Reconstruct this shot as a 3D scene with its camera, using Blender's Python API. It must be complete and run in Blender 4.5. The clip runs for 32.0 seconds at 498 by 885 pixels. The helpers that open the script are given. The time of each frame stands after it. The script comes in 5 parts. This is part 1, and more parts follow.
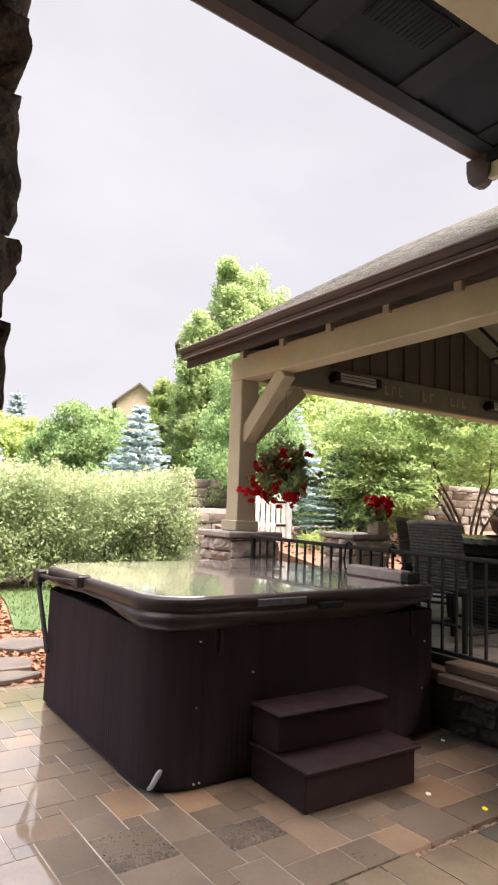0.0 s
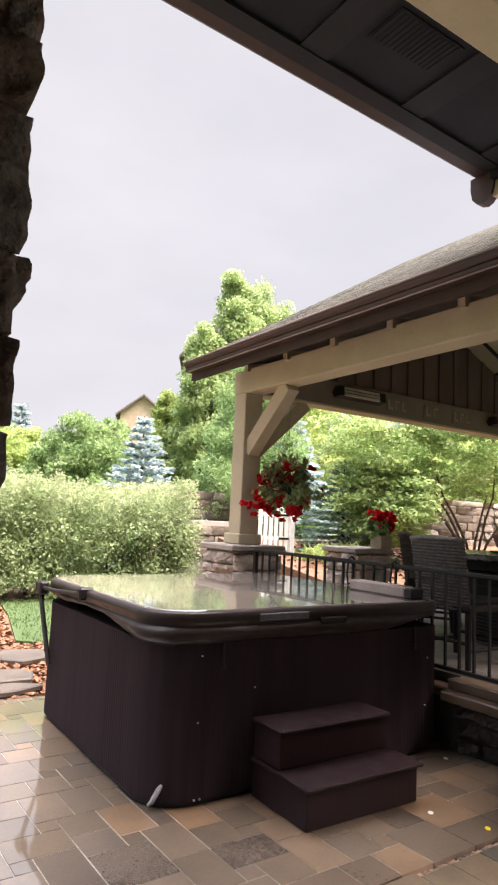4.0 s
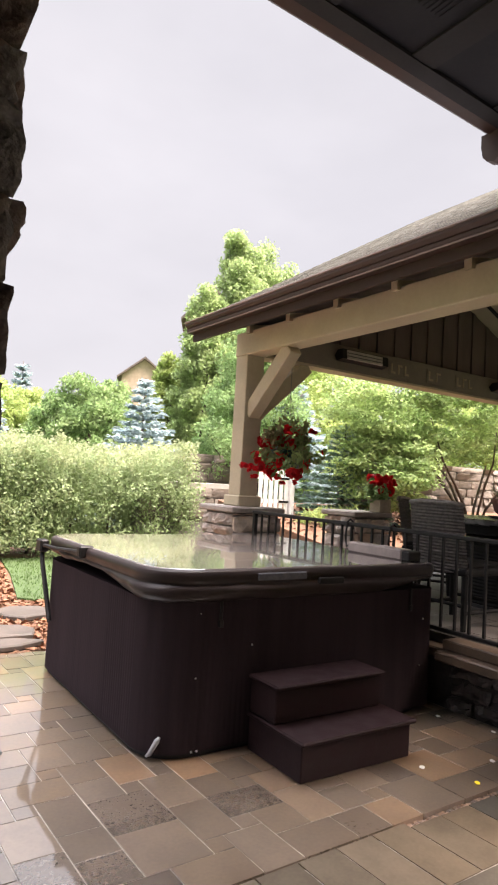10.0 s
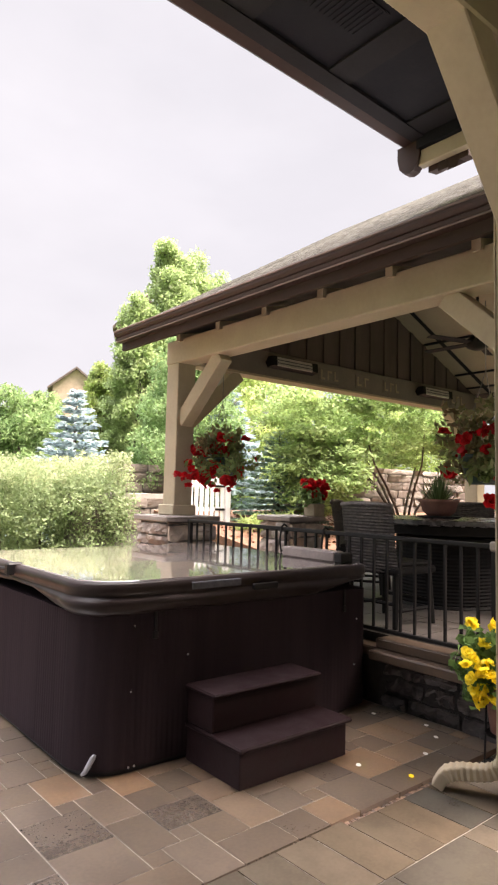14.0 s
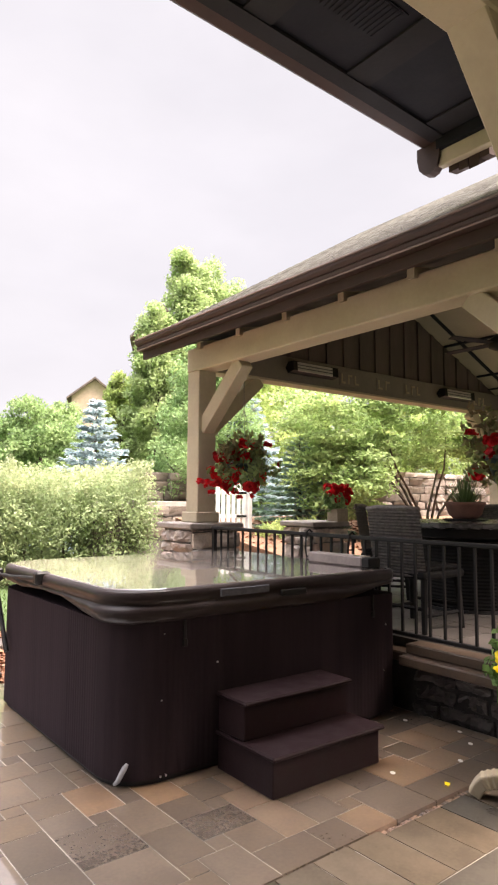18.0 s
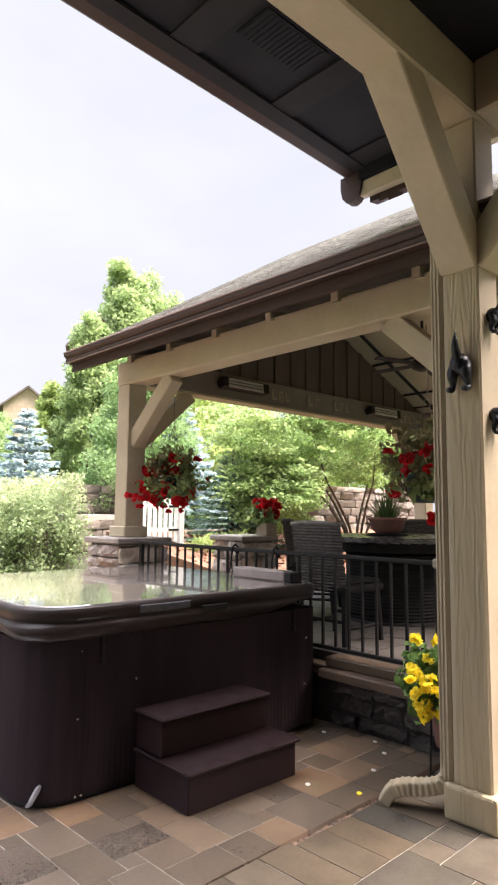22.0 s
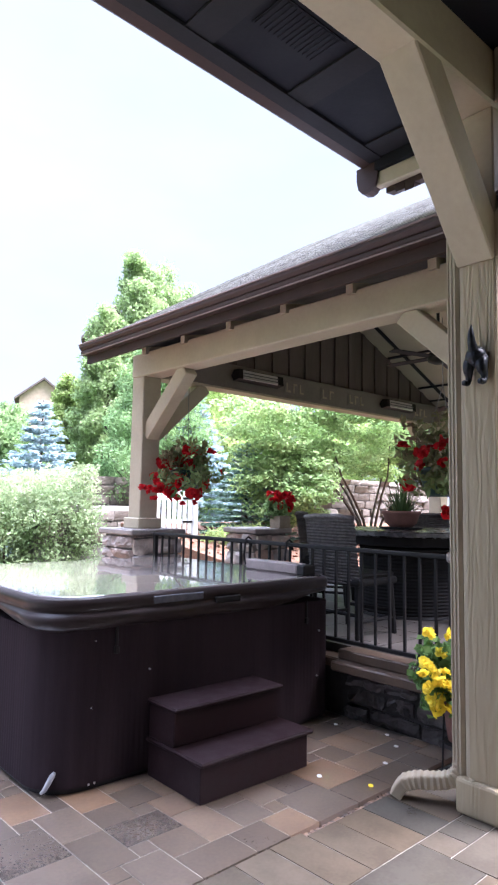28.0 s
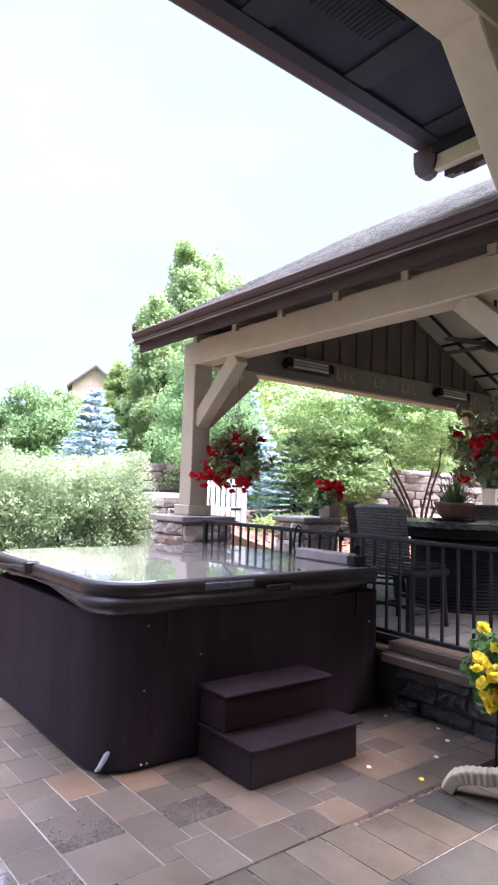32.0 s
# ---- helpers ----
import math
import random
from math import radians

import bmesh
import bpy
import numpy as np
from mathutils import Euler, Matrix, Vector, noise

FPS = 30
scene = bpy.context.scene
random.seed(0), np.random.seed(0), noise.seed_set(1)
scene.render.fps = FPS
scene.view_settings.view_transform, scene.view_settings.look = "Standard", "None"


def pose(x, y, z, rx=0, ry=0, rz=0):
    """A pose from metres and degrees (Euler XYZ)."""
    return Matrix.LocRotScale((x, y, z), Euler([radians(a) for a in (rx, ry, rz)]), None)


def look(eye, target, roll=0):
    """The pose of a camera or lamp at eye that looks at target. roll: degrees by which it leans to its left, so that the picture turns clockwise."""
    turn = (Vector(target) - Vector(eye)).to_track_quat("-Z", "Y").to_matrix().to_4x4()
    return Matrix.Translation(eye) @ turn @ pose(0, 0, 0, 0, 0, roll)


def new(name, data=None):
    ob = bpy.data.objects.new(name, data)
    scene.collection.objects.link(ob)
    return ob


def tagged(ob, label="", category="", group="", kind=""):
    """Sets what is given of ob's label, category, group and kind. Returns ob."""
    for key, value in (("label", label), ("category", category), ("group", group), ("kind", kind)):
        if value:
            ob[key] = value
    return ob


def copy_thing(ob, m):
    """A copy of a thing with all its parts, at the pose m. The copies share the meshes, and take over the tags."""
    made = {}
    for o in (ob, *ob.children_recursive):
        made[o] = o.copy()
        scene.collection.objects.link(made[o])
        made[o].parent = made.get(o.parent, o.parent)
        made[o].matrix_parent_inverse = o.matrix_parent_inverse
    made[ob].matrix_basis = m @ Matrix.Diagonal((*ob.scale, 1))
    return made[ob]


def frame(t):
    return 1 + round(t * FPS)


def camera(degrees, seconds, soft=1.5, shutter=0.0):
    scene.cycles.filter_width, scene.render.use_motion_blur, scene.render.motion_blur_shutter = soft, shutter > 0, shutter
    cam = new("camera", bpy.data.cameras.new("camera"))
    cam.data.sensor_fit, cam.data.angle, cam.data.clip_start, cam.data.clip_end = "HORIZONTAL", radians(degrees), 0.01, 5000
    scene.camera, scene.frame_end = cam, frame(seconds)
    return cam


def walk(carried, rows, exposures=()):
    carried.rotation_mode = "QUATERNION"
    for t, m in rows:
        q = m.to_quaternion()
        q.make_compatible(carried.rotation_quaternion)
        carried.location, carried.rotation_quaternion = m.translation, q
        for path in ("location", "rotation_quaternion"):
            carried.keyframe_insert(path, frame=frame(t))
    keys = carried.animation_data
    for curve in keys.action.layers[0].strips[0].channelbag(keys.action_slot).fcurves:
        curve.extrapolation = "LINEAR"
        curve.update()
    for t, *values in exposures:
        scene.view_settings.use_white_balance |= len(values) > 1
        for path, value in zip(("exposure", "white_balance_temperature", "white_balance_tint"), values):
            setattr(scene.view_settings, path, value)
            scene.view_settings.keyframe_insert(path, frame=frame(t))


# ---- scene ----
cam = camera(42.27, 32.0, soft=2.2)
PATH = [
    (0, (0.091, 0.55, 1.442), (1.197, 2.205, 1.641), 2.1),
    (0.5, (0.085, 0.547, 1.443), (1.187, 2.203, 1.644), 2.3),
    (1, (0.084, 0.55, 1.444), (1.183, 2.208, 1.652), 2.3),
    (1.5, (0.081, 0.547, 1.449), (1.179, 2.204, 1.668), 2.4),
    (2, (0.084, 0.542, 1.446), (1.189, 2.194, 1.674), 2.5),
    (2.5, (0.086, 0.543, 1.448), (1.192, 2.193, 1.681), 2.5),
    (3, (0.081, 0.543, 1.446), (1.188, 2.192, 1.684), 2.6),
    (3.5, (0.083, 0.54, 1.45), (1.184, 2.193, 1.687), 2.6),
    (5.5, (0.08, 0.556, 1.444), (1.154, 2.227, 1.674), 2.7),
    (6, (0.082, 0.556, 1.44), (1.153, 2.231, 1.659), 2.6),
    (6.5, (0.087, 0.55, 1.442), (1.146, 2.239, 1.597), 2.4),
    (7, (0.151, 0.551, 1.4), (1.082, 2.318, 1.295), 3.0),
    (7.5, (0.222, 0.528, 1.391), (1.243, 2.247, 1.42), 5.1),
    (8, (0.234, 0.548, 1.373), (1.268, 2.258, 1.285), 2.6),
    (8.5, (0.173, 0.558, 1.4), (1.138, 2.31, 1.42), 2.5),
    (9, (0.112, 0.599, 1.415), (0.998, 2.389, 1.522), 1.5),
    (9.5, (0.069, 0.578, 1.427), (1.081, 2.3, 1.538), 3.0),
    (10, (0.098, 0.556, 1.432), (1.199, 2.221, 1.558), 3.4),
    (10.5, (0.146, 0.536, 1.421), (1.319, 2.154, 1.503), -0.3),
    (11, (0.125, 0.532, 1.43), (1.346, 2.113, 1.543), 1.2),
    (11.5, (0.122, 0.53, 1.432), (1.366, 2.089, 1.574), 1.5),
    (12, (0.123, 0.534, 1.428), (1.362, 2.097, 1.569), 0.9),
    (12.5, (0.119, 0.541, 1.429), (1.361, 2.102, 1.569), 0.8),
    (13, (0.118, 0.537, 1.432), (1.372, 2.088, 1.574), 1.0),
    (13.5, (0.12, 0.532, 1.429), (1.38, 2.078, 1.579), 1.2),
    (14, (0.12, 0.528, 1.432), (1.377, 2.075, 1.59), 1.4),
    (14.5, (0.119, 0.536, 1.433), (1.371, 2.086, 1.598), 1.5),
    (16.5, (0.12, 0.531, 1.431), (1.357, 2.091, 1.617), 1.1),
    (17, (0.106, 0.541, 1.435), (1.335, 2.108, 1.621), 0.9),
    (17.5, (0.11, 0.549, 1.432), (1.327, 2.125, 1.616), 0.7),
    (18, (0.097, 0.565, 1.428), (1.309, 2.146, 1.605), 0.4),
    (18.5, (0.104, 0.564, 1.428), (1.317, 2.145, 1.596), -0.3),
    (19, (0.089, 0.565, 1.437), (1.288, 2.154, 1.623), -1.2),
    (19.5, (0.047, 0.561, 1.457), (1.227, 2.156, 1.709), -1.0),
    (20, (0.033, 0.556, 1.459), (1.24, 2.125, 1.742), 0.8),
    (20.5, (0.055, 0.552, 1.452), (1.312, 2.085, 1.712), 1.6),
    (21, (0.07, 0.528, 1.448), (1.383, 2.017, 1.692), 1.5),
    (21.5, (0.09, 0.5, 1.45), (1.437, 1.96, 1.683), 1.2),
    (22, (0.125, 0.464, 1.45), (1.481, 1.918, 1.667), 0.6),
    (22.5, (0.119, 0.472, 1.449), (1.466, 1.936, 1.655), 0.4),
    (23, (0.104, 0.508, 1.445), (1.427, 1.996, 1.638), 0.5),
    (23.5, (0.105, 0.493, 1.452), (1.444, 1.966, 1.647), 1.3),
    (24, (0.114, 0.463, 1.454), (1.507, 1.885, 1.649), 2.2),
    (24.5, (0.126, 0.434, 1.464), (1.554, 1.822, 1.658), 2.4),
    (25, (0.133, 0.433, 1.46), (1.573, 1.809, 1.649), 2.1),
    (25.5, (0.136, 0.433, 1.458), (1.565, 1.819, 1.64), 1.8),
    (26, (0.125, 0.456, 1.455), (1.524, 1.873, 1.638), 1.6),
    (26.5, (0.117, 0.483, 1.447), (1.482, 1.934, 1.627), 1.5),
    (28.5, (0.131, 0.454, 1.452), (1.455, 1.94, 1.648), 1.0),
    (29, (0.125, 0.44, 1.462), (1.478, 1.9, 1.654), 1.6),
    (29.5, (0.144, 0.405, 1.471), (1.512, 1.852, 1.654), 1.8),
    (30, (0.149, 0.396, 1.469), (1.525, 1.836, 1.646), 1.8),
    (30.5, (0.145, 0.428, 1.458), (1.51, 1.879, 1.624), 1.7),
    (31, (0.14, 0.439, 1.452), (1.476, 1.919, 1.613), 1.7),
    (31.5, (0.122, 0.459, 1.455), (1.419, 1.974, 1.609), 1.7),
    (32, (0.114, 0.482, 1.454), (1.328, 2.064, 1.607), 1.9),
]
walk(cam, [(t, look(eye, target, roll)) for t, eye, target, roll in PATH],
     [(0.0, 2.69, 7350, 22.5), (7.0, 2.55, 7300, 22.5), (12.0, 2.69, 7450, 23), (20.5, 2.77, 7500, 23.5), (22.0, 2.82, 7000, 21), (23.2, 2.97, 5950, 22), (26.0, 3.05, 5700, 24), (29.0, 3.05, 5620, 25.5), (32.0, 3.0, 5680, 29)])

# ---- world, sun, exposure ----
world = bpy.data.worlds.new("world")
scene.world = world
world.use_nodes = True
wn, wl = world.node_tree.nodes, world.node_tree.links
wn.clear()
w_out, w_bg = wn.new("ShaderNodeOutputWorld"), wn.new("ShaderNodeBackground")
sky = wn.new("ShaderNodeTexSky")
sky.sky_type, sky.sun_disc = "NISHITA", False
sky.sun_elevation, sky.sun_rotation = radians(62), radians(133)
sky.air_density, sky.dust_density = 1.0, 3.0
w_bg.inputs["Strength"].default_value = 0.10
# broken overcast: white cloud over the blue
w_tc, w_map, w_noise, w_ramp, w_mix = (wn.new("ShaderNode" + k) for k in ("TexCoord", "Mapping", "TexNoise", "ValToRGB", "MixRGB"))
w_map.inputs["Scale"].default_value = (1.0, 1.0, 2.2)
w_noise.inputs["Scale"].default_value, w_noise.inputs["Detail"].default_value = 2.2, 5
w_ramp.color_ramp.elements[0].position, w_ramp.color_ramp.elements[0].color = 0.30, (0.86, 0.86, 0.86, 1)
w_ramp.color_ramp.elements[1].position, w_ramp.color_ramp.elements[1].color = 0.62, (0.97, 0.97, 0.97, 1)
w_mix.inputs["Color2"].default_value = (8.65, 9.75, 10.95, 1)
wl.new(w_tc.outputs["Generated"], w_map.inputs["Vector"])
wl.new(w_map.outputs["Vector"], w_noise.inputs["Vector"])
wl.new(w_noise.outputs["Fac"], w_ramp.inputs["Fac"])
wl.new(w_ramp.outputs["Color"], w_mix.inputs["Fac"])
wl.new(sky.outputs["Color"], w_mix.inputs["Color1"])
w_sep, w_rise = wn.new("ShaderNodeSeparateXYZ"), wn.new("ShaderNodeMapRange")
w_rise.inputs["From Min"].default_value, w_rise.inputs["From Max"].default_value = 0.66, 1.0
w_rise.interpolation_type = "SMOOTHSTEP"
w_rise.inputs["To Min"].default_value, w_rise.inputs["To Max"].default_value = 0.0147, 0.22
wl.new(w_tc.outputs["Generated"], w_sep.inputs[0])
wl.new(w_sep.outputs["Z"], w_rise.inputs["Value"])
w_cloud, w_cr, w_mul = (wn.new("ShaderNode" + k) for k in ("TexNoise", "MapRange", "Math"))
w_cloud.inputs["Scale"].default_value, w_cloud.inputs["Detail"].default_value = 3.2, 6
w_cr.inputs["From Min"].default_value, w_cr.inputs["From Max"].default_value = 0.35, 0.65
w_cr.inputs["To Min"].default_value, w_cr.inputs["To Max"].default_value = 0.98, 1.04
w_mul.operation = "MULTIPLY"
wl.new(w_map.outputs["Vector"], w_cloud.inputs["Vector"])
wl.new(w_cloud.outputs["Fac"], w_cr.inputs["Value"])
wl.new(w_rise.outputs[0], w_mul.inputs[0])
wl.new(w_cr.outputs[0], w_mul.inputs[1])
wl.new(w_mul.outputs[0], w_bg.inputs["Strength"])
wl.new(w_mix.outputs["Color"], w_bg.inputs["Color"])
wl.new(w_bg.outputs["Background"], w_out.inputs["Surface"])

sun_data = bpy.data.lights.new("sun", "SUN")
sun_data.energy, sun_data.angle, sun_data.color = 3.0, radians(40), (1.0, 0.95, 0.88)
sun = new("sun", sun_data)
sun.matrix_world = look((9, -8.4, 23.2), (0, 0, 0))


# ---- materials ----
def mat(name, col, col2=None, scale=8.0, rough=0.6, rough2=None, bump=0.15, bscale=40.0, metal=0.0, island=0.0,
        per_object=0.0, stretch=(1, 1, 1), spec=0.5, coat=0.0, tints=None, ior=None, bdist=0.01):
    """Two colours mixed by fine and broad noise, with relief; island, per_object: brightness spread per piece."""
    m = bpy.data.materials.new(name)
    m.use_nodes = True
    n, l = m.node_tree.nodes, m.node_tree.links
    b = n["Principled BSDF"]
    tc, mp = n.new("ShaderNodeTexCoord"), n.new("ShaderNodeMapping")
    mp.inputs["Scale"].default_value = stretch
    if per_object or tints:
        shift, far = n.new("ShaderNodeObjectInfo"), n.new("ShaderNodeVectorMath")
        far.operation = "SCALE"
        far.inputs[0].default_value = (3.7, 5.3, 7.1)
        l.new(shift.outputs["Random"], far.inputs["Scale"])
        l.new(far.outputs[0], mp.inputs["Location"])
    l.new(tc.outputs["Object"], mp.inputs["Vector"])
    col2 = col2 or tuple(c * 0.75 for c in col)
    n1, n2 = n.new("ShaderNodeTexNoise"), n.new("ShaderNodeTexNoise")
    n1.inputs["Scale"].default_value, n1.inputs["Detail"].default_value = scale, 6
    n2.inputs["Scale"].default_value, n2.inputs["Detail"].default_value = bscale, 4
    l.new(mp.outputs["Vector"], n1.inputs["Vector"])
    l.new(mp.outputs["Vector"], n2.inputs["Vector"])
    add = n.new("ShaderNodeMath")
    add.operation = "MULTIPLY_ADD"
    add.inputs[1].default_value, add.inputs[2].default_value = 0.35, -0.17
    l.new(n2.outputs["Fac"], add.inputs[0])
    add2 = n.new("ShaderNodeMath")
    add2.operation = "ADD"
    l.new(n1.outputs["Fac"], add2.inputs[0])
    l.new(add.outputs[0], add2.inputs[1])
    ramp = n.new("ShaderNodeValToRGB")
    ramp.color_ramp.elements[0].position, ramp.color_ramp.elements[0].color = 0.35, (*col2, 1)
    ramp.color_ramp.elements[1].position, ramp.color_ramp.elements[1].color = 0.65, (*col, 1)
    l.new(add2.outputs[0], ramp.inputs["Fac"])
    out = ramp.outputs["Color"]
    if tints:
        oi, tr = n.new("ShaderNodeObjectInfo"), n.new("ShaderNodeValToRGB")
        tr.color_ramp.elements[0].position, tr.color_ramp.elements[0].color = 0.0, (*tints[0], 1)
        tr.color_ramp.elements[1].position, tr.color_ramp.elements[1].color = 1.0, (*tints[-1], 1)
        for k, c in enumerate(tints[1:-1]):
            tr.color_ramp.elements.new((k + 1) / (len(tints) - 1)).color = (*c, 1)
        l.new(oi.outputs["Random"], tr.inputs["Fac"])
        tm = n.new("ShaderNodeMixRGB")
        tm.blend_type = "MULTIPLY"
        tm.inputs["Fac"].default_value = 1.0
        l.new(out, tm.inputs["Color1"])
        l.new(tr.outputs["Color"], tm.inputs["Color2"])
        out = tm.outputs["Color"]
    if ior:
        b.inputs["IOR"].default_value = ior
    if island or per_object:
        src = n.new("ShaderNodeNewGeometry").outputs["Random Per Island"] if island else n.new("ShaderNodeObjectInfo").outputs["Random"]
        k = island or per_object
        mr = n.new("ShaderNodeMapRange")
        mr.inputs["To Min"].default_value, mr.inputs["To Max"].default_value = 1 - k, 1 + k
        l.new(src, mr.inputs["Value"])
        hs = n.new("ShaderNodeHueSaturation")
        l.new(mr.outputs[0], hs.inputs["Value"])
        l.new(out, hs.inputs["Color"])
        out = hs.outputs["Color"]
    l.new(out, b.inputs["Base Color"])
    if rough2 is not None:
        rr = n.new("ShaderNodeMapRange")
        rr.inputs["From Min"].default_value, rr.inputs["From Max"].default_value = 0.35, 0.65
        rr.inputs["To Min"].default_value, rr.inputs["To Max"].default_value = rough, rough2
        l.new(n1.outputs["Fac"], rr.inputs["Value"])
        l.new(rr.outputs[0], b.inputs["Roughness"])
    else:
        b.inputs["Roughness"].default_value = rough
    b.inputs["Metallic"].default_value = metal
    b.inputs["Specular IOR Level"].default_value = spec
    b.inputs["Coat Weight"].default_value = coat
    b.inputs["Coat Roughness"].default_value = 0.08
    if bump:
        bp = n.new("ShaderNodeBump")
        bp.inputs["Strength"].default_value, bp.inputs["Distance"].default_value = bump, bdist
        l.new(add2.outputs[0], bp.inputs["Height"])
        l.new(bp.outputs["Normal"], b.inputs["Normal"])
    return m


def leafy(name, col, col2, spread=0.35, gloss=0.45):
    """Leaves: varied from leaf to leaf, with light let through."""
    m = mat(name, col, col2, scale=1.3, rough=gloss + 0.15, bump=0.0, spec=0.35, island=spread)
    n, l = m.node_tree.nodes, m.node_tree.links
    b = n["Principled BSDF"]
    tr = n.new("ShaderNodeBsdfTranslucent")
    l.new(b.inputs["Base Color"].links[0].from_socket, tr.inputs["Color"])
    mx = n.new("ShaderNodeMixShader")
    mx.inputs["Fac"].default_value = 0.56
    l.new(b.outputs[0], mx.inputs[1])
    l.new(tr.outputs[0], mx.inputs[2])
    l.new(mx.outputs[0], n["Material Output"].inputs["Surface"])
    return m


M_BEIGE = mat("beige_painted_wood", (0.43, 0.352, 0.225), (0.33, 0.265, 0.165), 3, 0.55, 0.7, 0.35, 30, stretch=(1, 1, 0.12))
gn, gl = M_BEIGE.node_tree.nodes, M_BEIGE.node_tree.links
g_tc, g_map, g_wave, g_bump = (gn.new("ShaderNode" + k) for k in ("TexCoord", "Mapping", "TexWave", "Bump"))
g_map.inputs["Scale"].default_value = (1, 1, 0.1)
g_wave.inputs["Scale"].default_value, g_wave.inputs["Distortion"].default_value = 10.0, 22.0
g_wave.inputs["Detail"].default_value, g_wave.inputs["Detail Scale"].default_value = 2.0, 1.2
g_bump.inputs["Strength"].default_value, g_bump.inputs["Distance"].default_value = 0.7, 0.004
g_wave.bands_direction = "DIAGONAL"
gl.new(g_tc.outputs["Object"], g_map.inputs["Vector"])
gl.new(g_map.outputs["Vector"], g_wave.inputs["Vector"])
gl.new(g_wave.outputs["Fac"], g_bump.inputs["Height"])
gl.new(gn["Bump"].outputs["Normal"], g_bump.inputs["Normal"])
gl.new(g_bump.outputs["Normal"], gn["Principled BSDF"].inputs["Normal"])
M_BEIGE_H = mat("beige_painted_beam", (0.44, 0.368, 0.26), (0.38, 0.316, 0.222), 3, 0.55, 0.7, 0.25, 30)
M_DARKWOOD = mat("dark_brown_soffit", (0.0125, 0.0125, 0.018), (0.0095, 0.0095, 0.0135), 4, 0.6, 0.75, 0.2, 40, spec=0.2)
M_GUTTER = mat("brown_gutter", (0.06, 0.034, 0.029), (0.045, 0.026, 0.022), 5, 0.45, 0.6, 0.05, 30, spec=0.25)
M_LIP = mat("gutter_lip_paint", (0.22, 0.15, 0.13), (0.16, 0.11, 0.095), 5, 0.4, None, 0.05, 30)
# end beam colour: beige taken down to taupe, with the roof's shade in it
M_BEAMDK = mat("taupe_beam_with_roof_shade", (0.2, 0.165, 0.14), (0.16, 0.13, 0.11), 3, 0.6, 0.75, 0.25, 30)
M_FASCIA = mat("brown_fascia_paint", (0.055, 0.033, 0.027), (0.04, 0.024, 0.02), 5, 0.6, 0.75, 0.1, 30, spec=0.2)
M_GABLE = mat("brown_gable_board", (0.11, 0.076, 0.07), (0.08, 0.056, 0.052), 4, 0.65, None, 0.2, 40, stretch=(1, 1, 0.2))
M_SHINGLE = mat("grey_asphalt_shingle", (0.13, 0.128, 0.13), (0.07, 0.069, 0.07), 30, 0.24, 0.36, 0.12, 160, island=0.12, ior=1.9)
# butt colours: shadow under each course painted dark, wet sheen along the top painted pale
M_SHDARK = mat("shadow_toned_shingle_edge", (0.06, 0.054, 0.05), (0.035, 0.032, 0.03), 14, 0.8, None, 0.2, 90, island=0.3)
M_SHBUTT = mat("worn_pale_sheen_shingle_edge", (0.5, 0.45, 0.39), (0.3, 0.26, 0.22), 14, 0.6, 0.8, 0.2, 90, island=0.3)
M_CEIL = mat("cream_ceiling_panel", (0.38, 0.325, 0.25), (0.33, 0.28, 0.215), 2, 0.7, None, 0.1, 40)
M_TUB = mat("espresso_cabinet_panel", (0.031, 0.0222, 0.0248), (0.0255, 0.0183, 0.0205), 3, 0.8, 0.9, 0.05, 60, stretch=(6, 6, 0.3), spec=0.16, ior=1.12)
M_VINYL = mat("wet_brown_vinyl", (0.03, 0.021, 0.0195), (0.021, 0.0148, 0.014), 6, 0.3, 0.42, 0.08, 18, ior=1.25)
M_COVER = mat("rain_wet_vinyl_top", (0.2, 0.17, 0.15), (0.14, 0.118, 0.105), 3, 0.012, 0.045, 0.008, 7, coat=0.5, ior=2.7)
M_STEP = mat("dark_plastic_step", (0.0185, 0.0085, 0.0095), (0.014, 0.0066, 0.0074), 9, 0.55, 0.7, 0.3, 90, spec=0.14)
M_BLACK = mat("black_metal", (0.013, 0.011, 0.0105), (0.009, 0.008, 0.008), 9, 0.45, 0.6, 0.1, 50, spec=0.22)
M_STEEL = mat("steel", (0.62, 0.62, 0.62), (0.5, 0.5, 0.5), 9, 0.25, 0.35, 0.05, 50, metal=1.0)
M_STONE = mat("tan_veneer_stone", (0.58, 0.51, 0.45), (0.36, 0.315, 0.28), 7, 0.6, 0.85, 0.9, 34, per_object=0.2, tints=((0.8, 0.75, 0.72), (1.0, 0.8, 0.7), (0.75, 0.75, 0.78), (1.1, 1.0, 0.9)))
M_STONEDK = mat("brown_grey_ledge_stone", (0.2, 0.172, 0.162), (0.08, 0.07, 0.069), 14, 0.6, 0.85, 1.0, 60, per_object=0.2, bdist=0.03, tints=((0.8, 0.76, 0.77), (1.15, 0.9, 0.8), (0.8, 0.8, 0.83), (1.0, 0.93, 0.87)))
# ledge stone darkened for rain wetness and for the shade under the pavilion's edge
M_STONEWETSHADE = mat("wet_shade_dark_ledge_stone", (0.085, 0.07, 0.065), (0.035, 0.03, 0.028), 9, 0.3, 0.6, 0.9, 50, per_object=0.3)
M_MORTAR = mat("grey_mortar", (0.2, 0.18, 0.16), (0.13, 0.12, 0.11), 20, 0.9, None, 0.5, 90)
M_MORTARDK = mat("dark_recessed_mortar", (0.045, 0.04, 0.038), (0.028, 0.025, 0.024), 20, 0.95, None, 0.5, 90)
